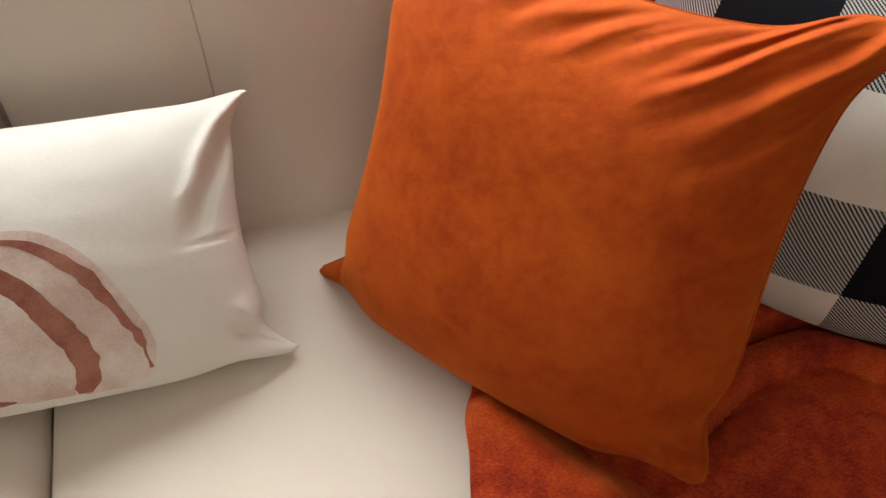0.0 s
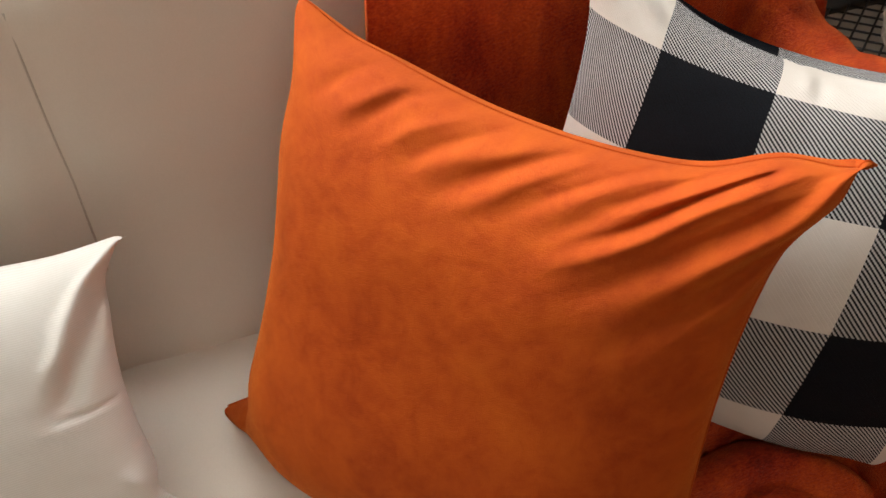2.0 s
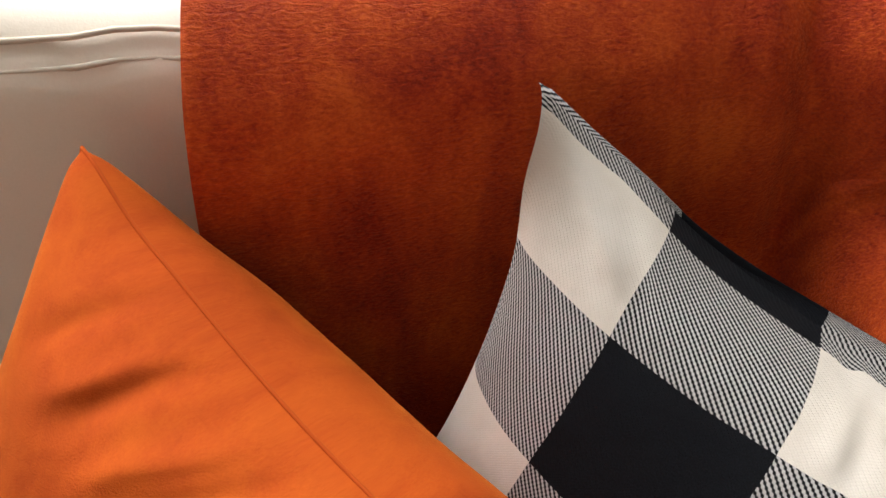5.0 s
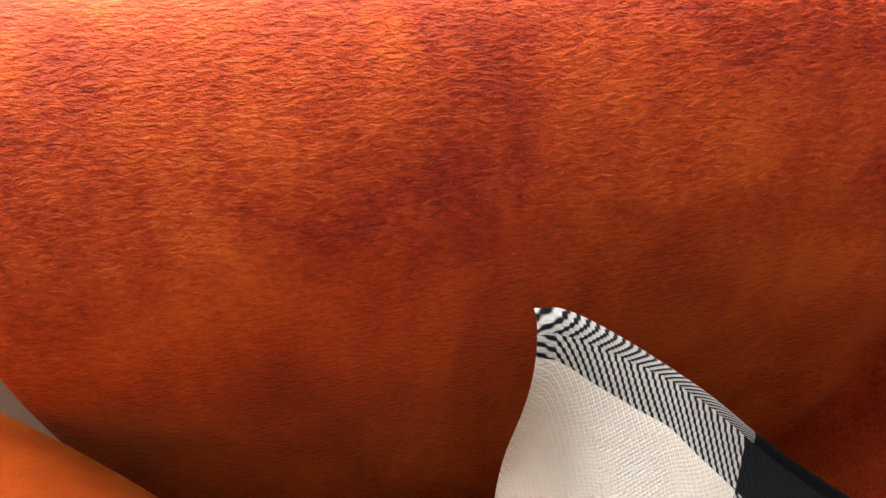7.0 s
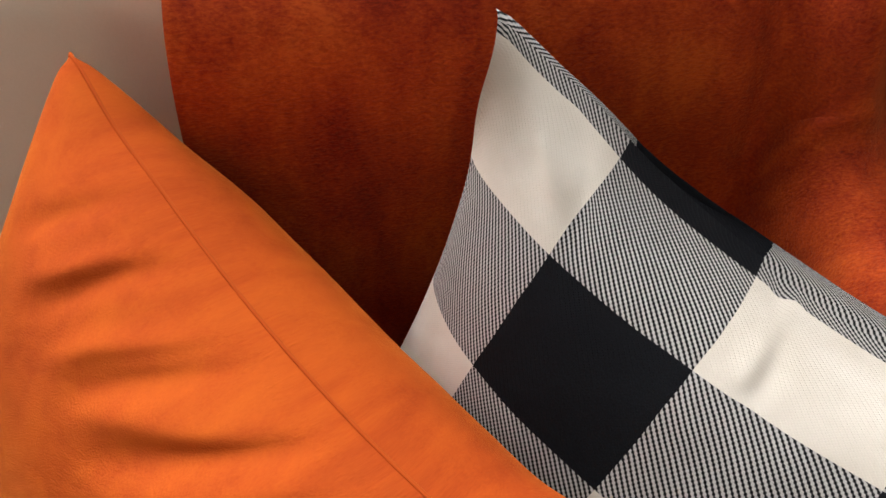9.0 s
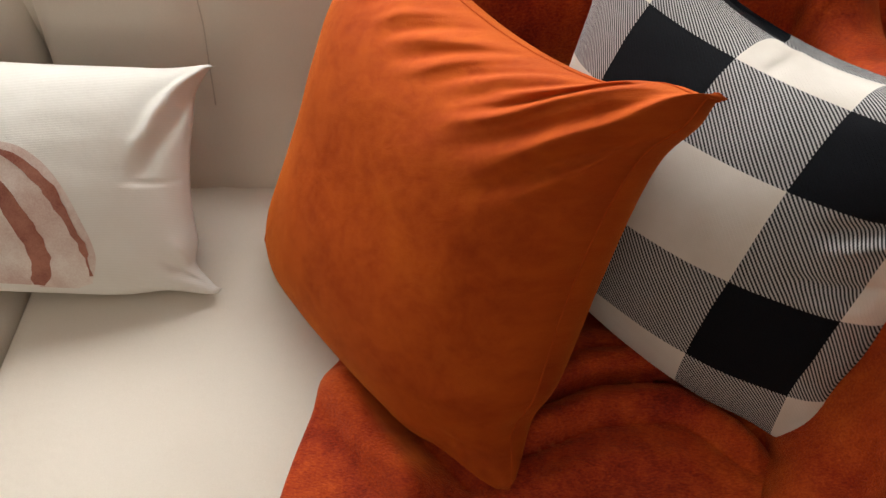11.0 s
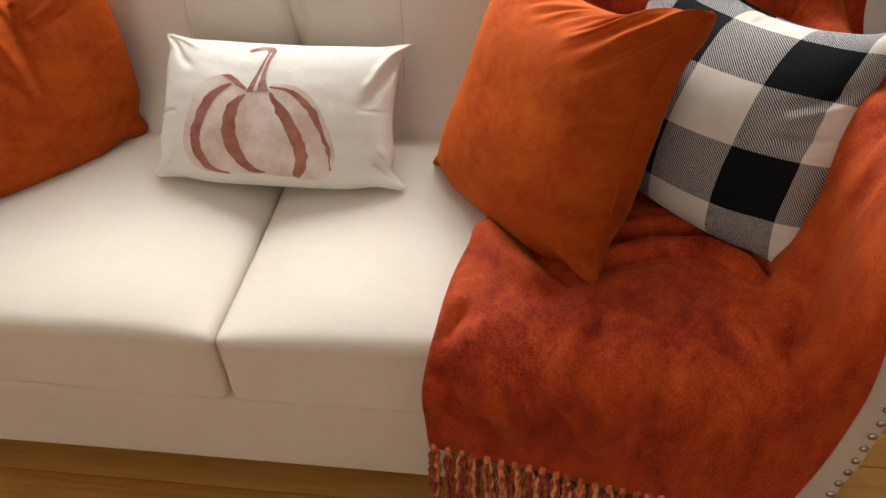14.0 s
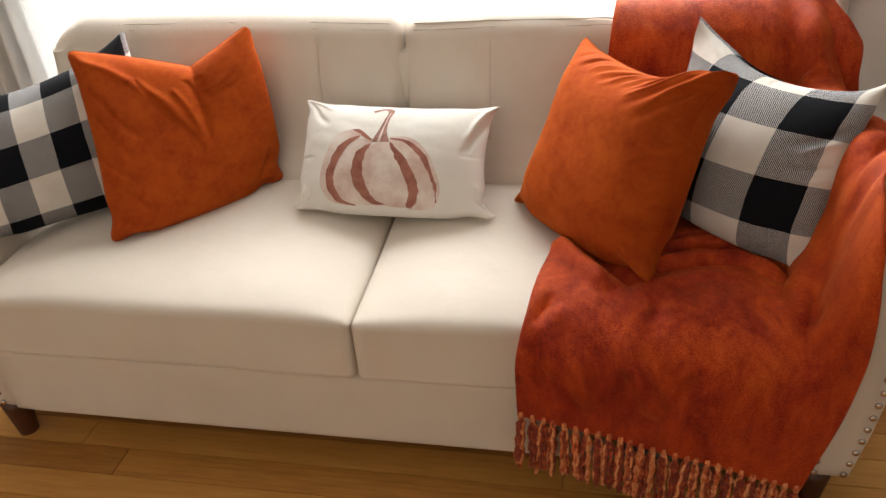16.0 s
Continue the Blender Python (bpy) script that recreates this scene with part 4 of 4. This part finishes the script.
def glass_jar():
    ob = thing("glass_jar", "smoky glass jar with two gold bands on the side table", "jar")
    ob.location = (1.352, 0.755, 0.331)

    def ring(r, z, n=40):
        return [(r * math.copysign(abs(math.cos(a)) ** 0.7, math.cos(a)), r * math.copysign(abs(math.sin(a)) ** 0.7, math.sin(a)), z) for a in (2 * math.pi * k / n for k in range(n))]

    prof = [(0.0, 0.0), (0.05, 0.0), (0.056, 0.006), (0.057, 0.03), (0.055, 0.075), (0.046, 0.095), (0.032, 0.108), (0.03, 0.128), (0.033, 0.132), (0.029, 0.132), (0.027, 0.109), (0.042, 0.092), (0.051, 0.073), (0.052, 0.012), (0.0, 0.01)]
    part("jar", sheet([ring(max(r, 0.0005), z) for r, z in prof], True), M_GLASS, ob)
    for z0, z1, r in ((0.058, 0.073, 0.0578), (0.084, 0.09, 0.0525)):
        part("gold_band", sheet([ring(r, z0), ring(r + 0.001, z0 + 0.001), ring(r, z1)], True), M_GOLD, ob)


def shelf_unit():
    ob = thing("shelf_unit", "black metal shelf unit with diamond mesh shelves", "shelf")
    x0, x1, y0, y1, z = 1.41, 1.78, 0.60, 0.935, 0.43
    for x in (x0, x1):
        for y in (y0, y1):
            part("post", box((x - 0.014, y - 0.014, 0.0), (x + 0.014, y + 0.014, 1.25), 0.002), M_BLACK, ob)
    for h in (z, 1.05):
        for lo, hi in (((x0 - 0.012, y0 + 0.014, h - 0.025), (x0 + 0.012, y1 - 0.014, h)), ((x1 - 0.012, y0 + 0.014, h - 0.025), (x1 + 0.012, y1 - 0.014, h)), ((x0 + 0.014, y0 - 0.012, h - 0.025), (x1 - 0.014, y0 + 0.012, h)), ((x0 + 0.014, y1 - 0.012, h - 0.025), (x1 - 0.014, y1 + 0.012, h))):
            part("rail", box(lo, hi, 0.002), M_BLACK, ob)
    mesh = None
    step = 0.034
    for d in (-1, 1):
        k = -14
        while k < 26:
            pts = []
            for q in range(40):
                x = x0 + (x1 - x0) * q / 39
                y = y0 + k * step + d * (x - x0) * 0.75 + (0 if d > 0 else 0.27)
                if y0 < y < y1:
                    pts.append((x, y, z - 0.01 + 0.001 * d))
            if len(pts) > 2:
                b = tube([pts[0], pts[-1]], 0.0022, 5)
                if mesh is None:
                    mesh = b
                else:
                    me = bpy.data.meshes.new("tmp")
                    b.to_mesh(me)
                    mesh.from_mesh(me)
            k += 1
    part("mesh_shelf", mesh, M_BLACK, ob)
    for zz in (0.40, 0.455):
        part("knob", tube([(x0 - 0.04, y1 - 0.01, zz), (x0 - 0.012, y1 - 0.01, zz)], 0.011, 12), M_BLACK, ob)


def basket():
    ob = thing("basket", "round basket woven from pale natural rope", "basket")
    ob.location = (1.585, 0.745, 0.426)
    r = lambda t: 0.105 + 0.03 * math.sin(min(1, t * 1.05) * 2.2)
    for k in range(36):
        a = 2 * math.pi * k / 36
        pts = []
        for q in range(25):
            t = q / 24
            rr = r(t) + 0.004 * math.sin(q * 1.9 + math.pi * (k % 2))
            pts.append((rr * math.cos(a + 0.14 * math.sin(q * 0.95)), rr * math.sin(a + 0.14 * math.sin(q * 0.95)), 0.006 + 0.2 * t))
        part("stake", tube(pts, 0.0045, 6), M_ROPE, ob)
    for q in (0, 4, 8, 12, 16, 20, 24):
        rr = r(q / 24)
        pts = [(rr * math.cos(2 * math.pi * k / 48), rr * math.sin(2 * math.pi * k / 48), 0.008 + 0.2 * q / 24) for k in range(49)]
        part("hoop", tube(pts, 0.0055 if q not in (0, 24) else 0.008, 6), M_ROPE, ob)
    part("bottom", tube([(0, 0, 0.003), (0, 0, 0.009)], 0.105, 32), M_ROPE, ob)


side_table()
glass_jar()
shelf_unit()
basket()


# ---- floor boards ----
def boards():
    floor = bpy.data.objects["floor"]
    rng = random.Random(11)
    width = 0.083
    data = {}
    y = -1.9
    while y < 1.0 - width:
        x = -2.4 - rng.random()
        while x < 2.2:
            length = rng.choice((0.9, 1.2, 1.5))
            if length not in data:
                data[length] = finish(box((0, 0, -0.02), (length - 0.001, width - 0.001, 0.0), 0.0012), "floorboard", M_OAK, False)
            ob = new("floorboard", data[length])
            ob.location = (x, y, 0)
            ob.parent = floor
            x += length
        y += width
    # the rest of the room, away from the sofa, in one mesh
    rest = None
    for y0, y1, x0, x1 in ((-3.7, -1.9, -3.6, 3.3), (-1.9, 1.0, 2.15, 3.3), (-1.9, 1.0, -3.6, -2.3)):
        yy = y0
        while yy < y1 - 0.01:
            b = box((x0, yy, -0.02), (x1, min(yy + width, y1) - 0.001, -0.002), 0)
            if rest is None:
                rest = b
            else:
                me = bpy.data.meshes.new("tmp")
                b.to_mesh(me)
                rest.from_mesh(me)
            yy += width
    ob = part("floorboard_field", rest, M_OAK, floor, smooth=False)
    tagged(ob, kind="stuff")


boards()
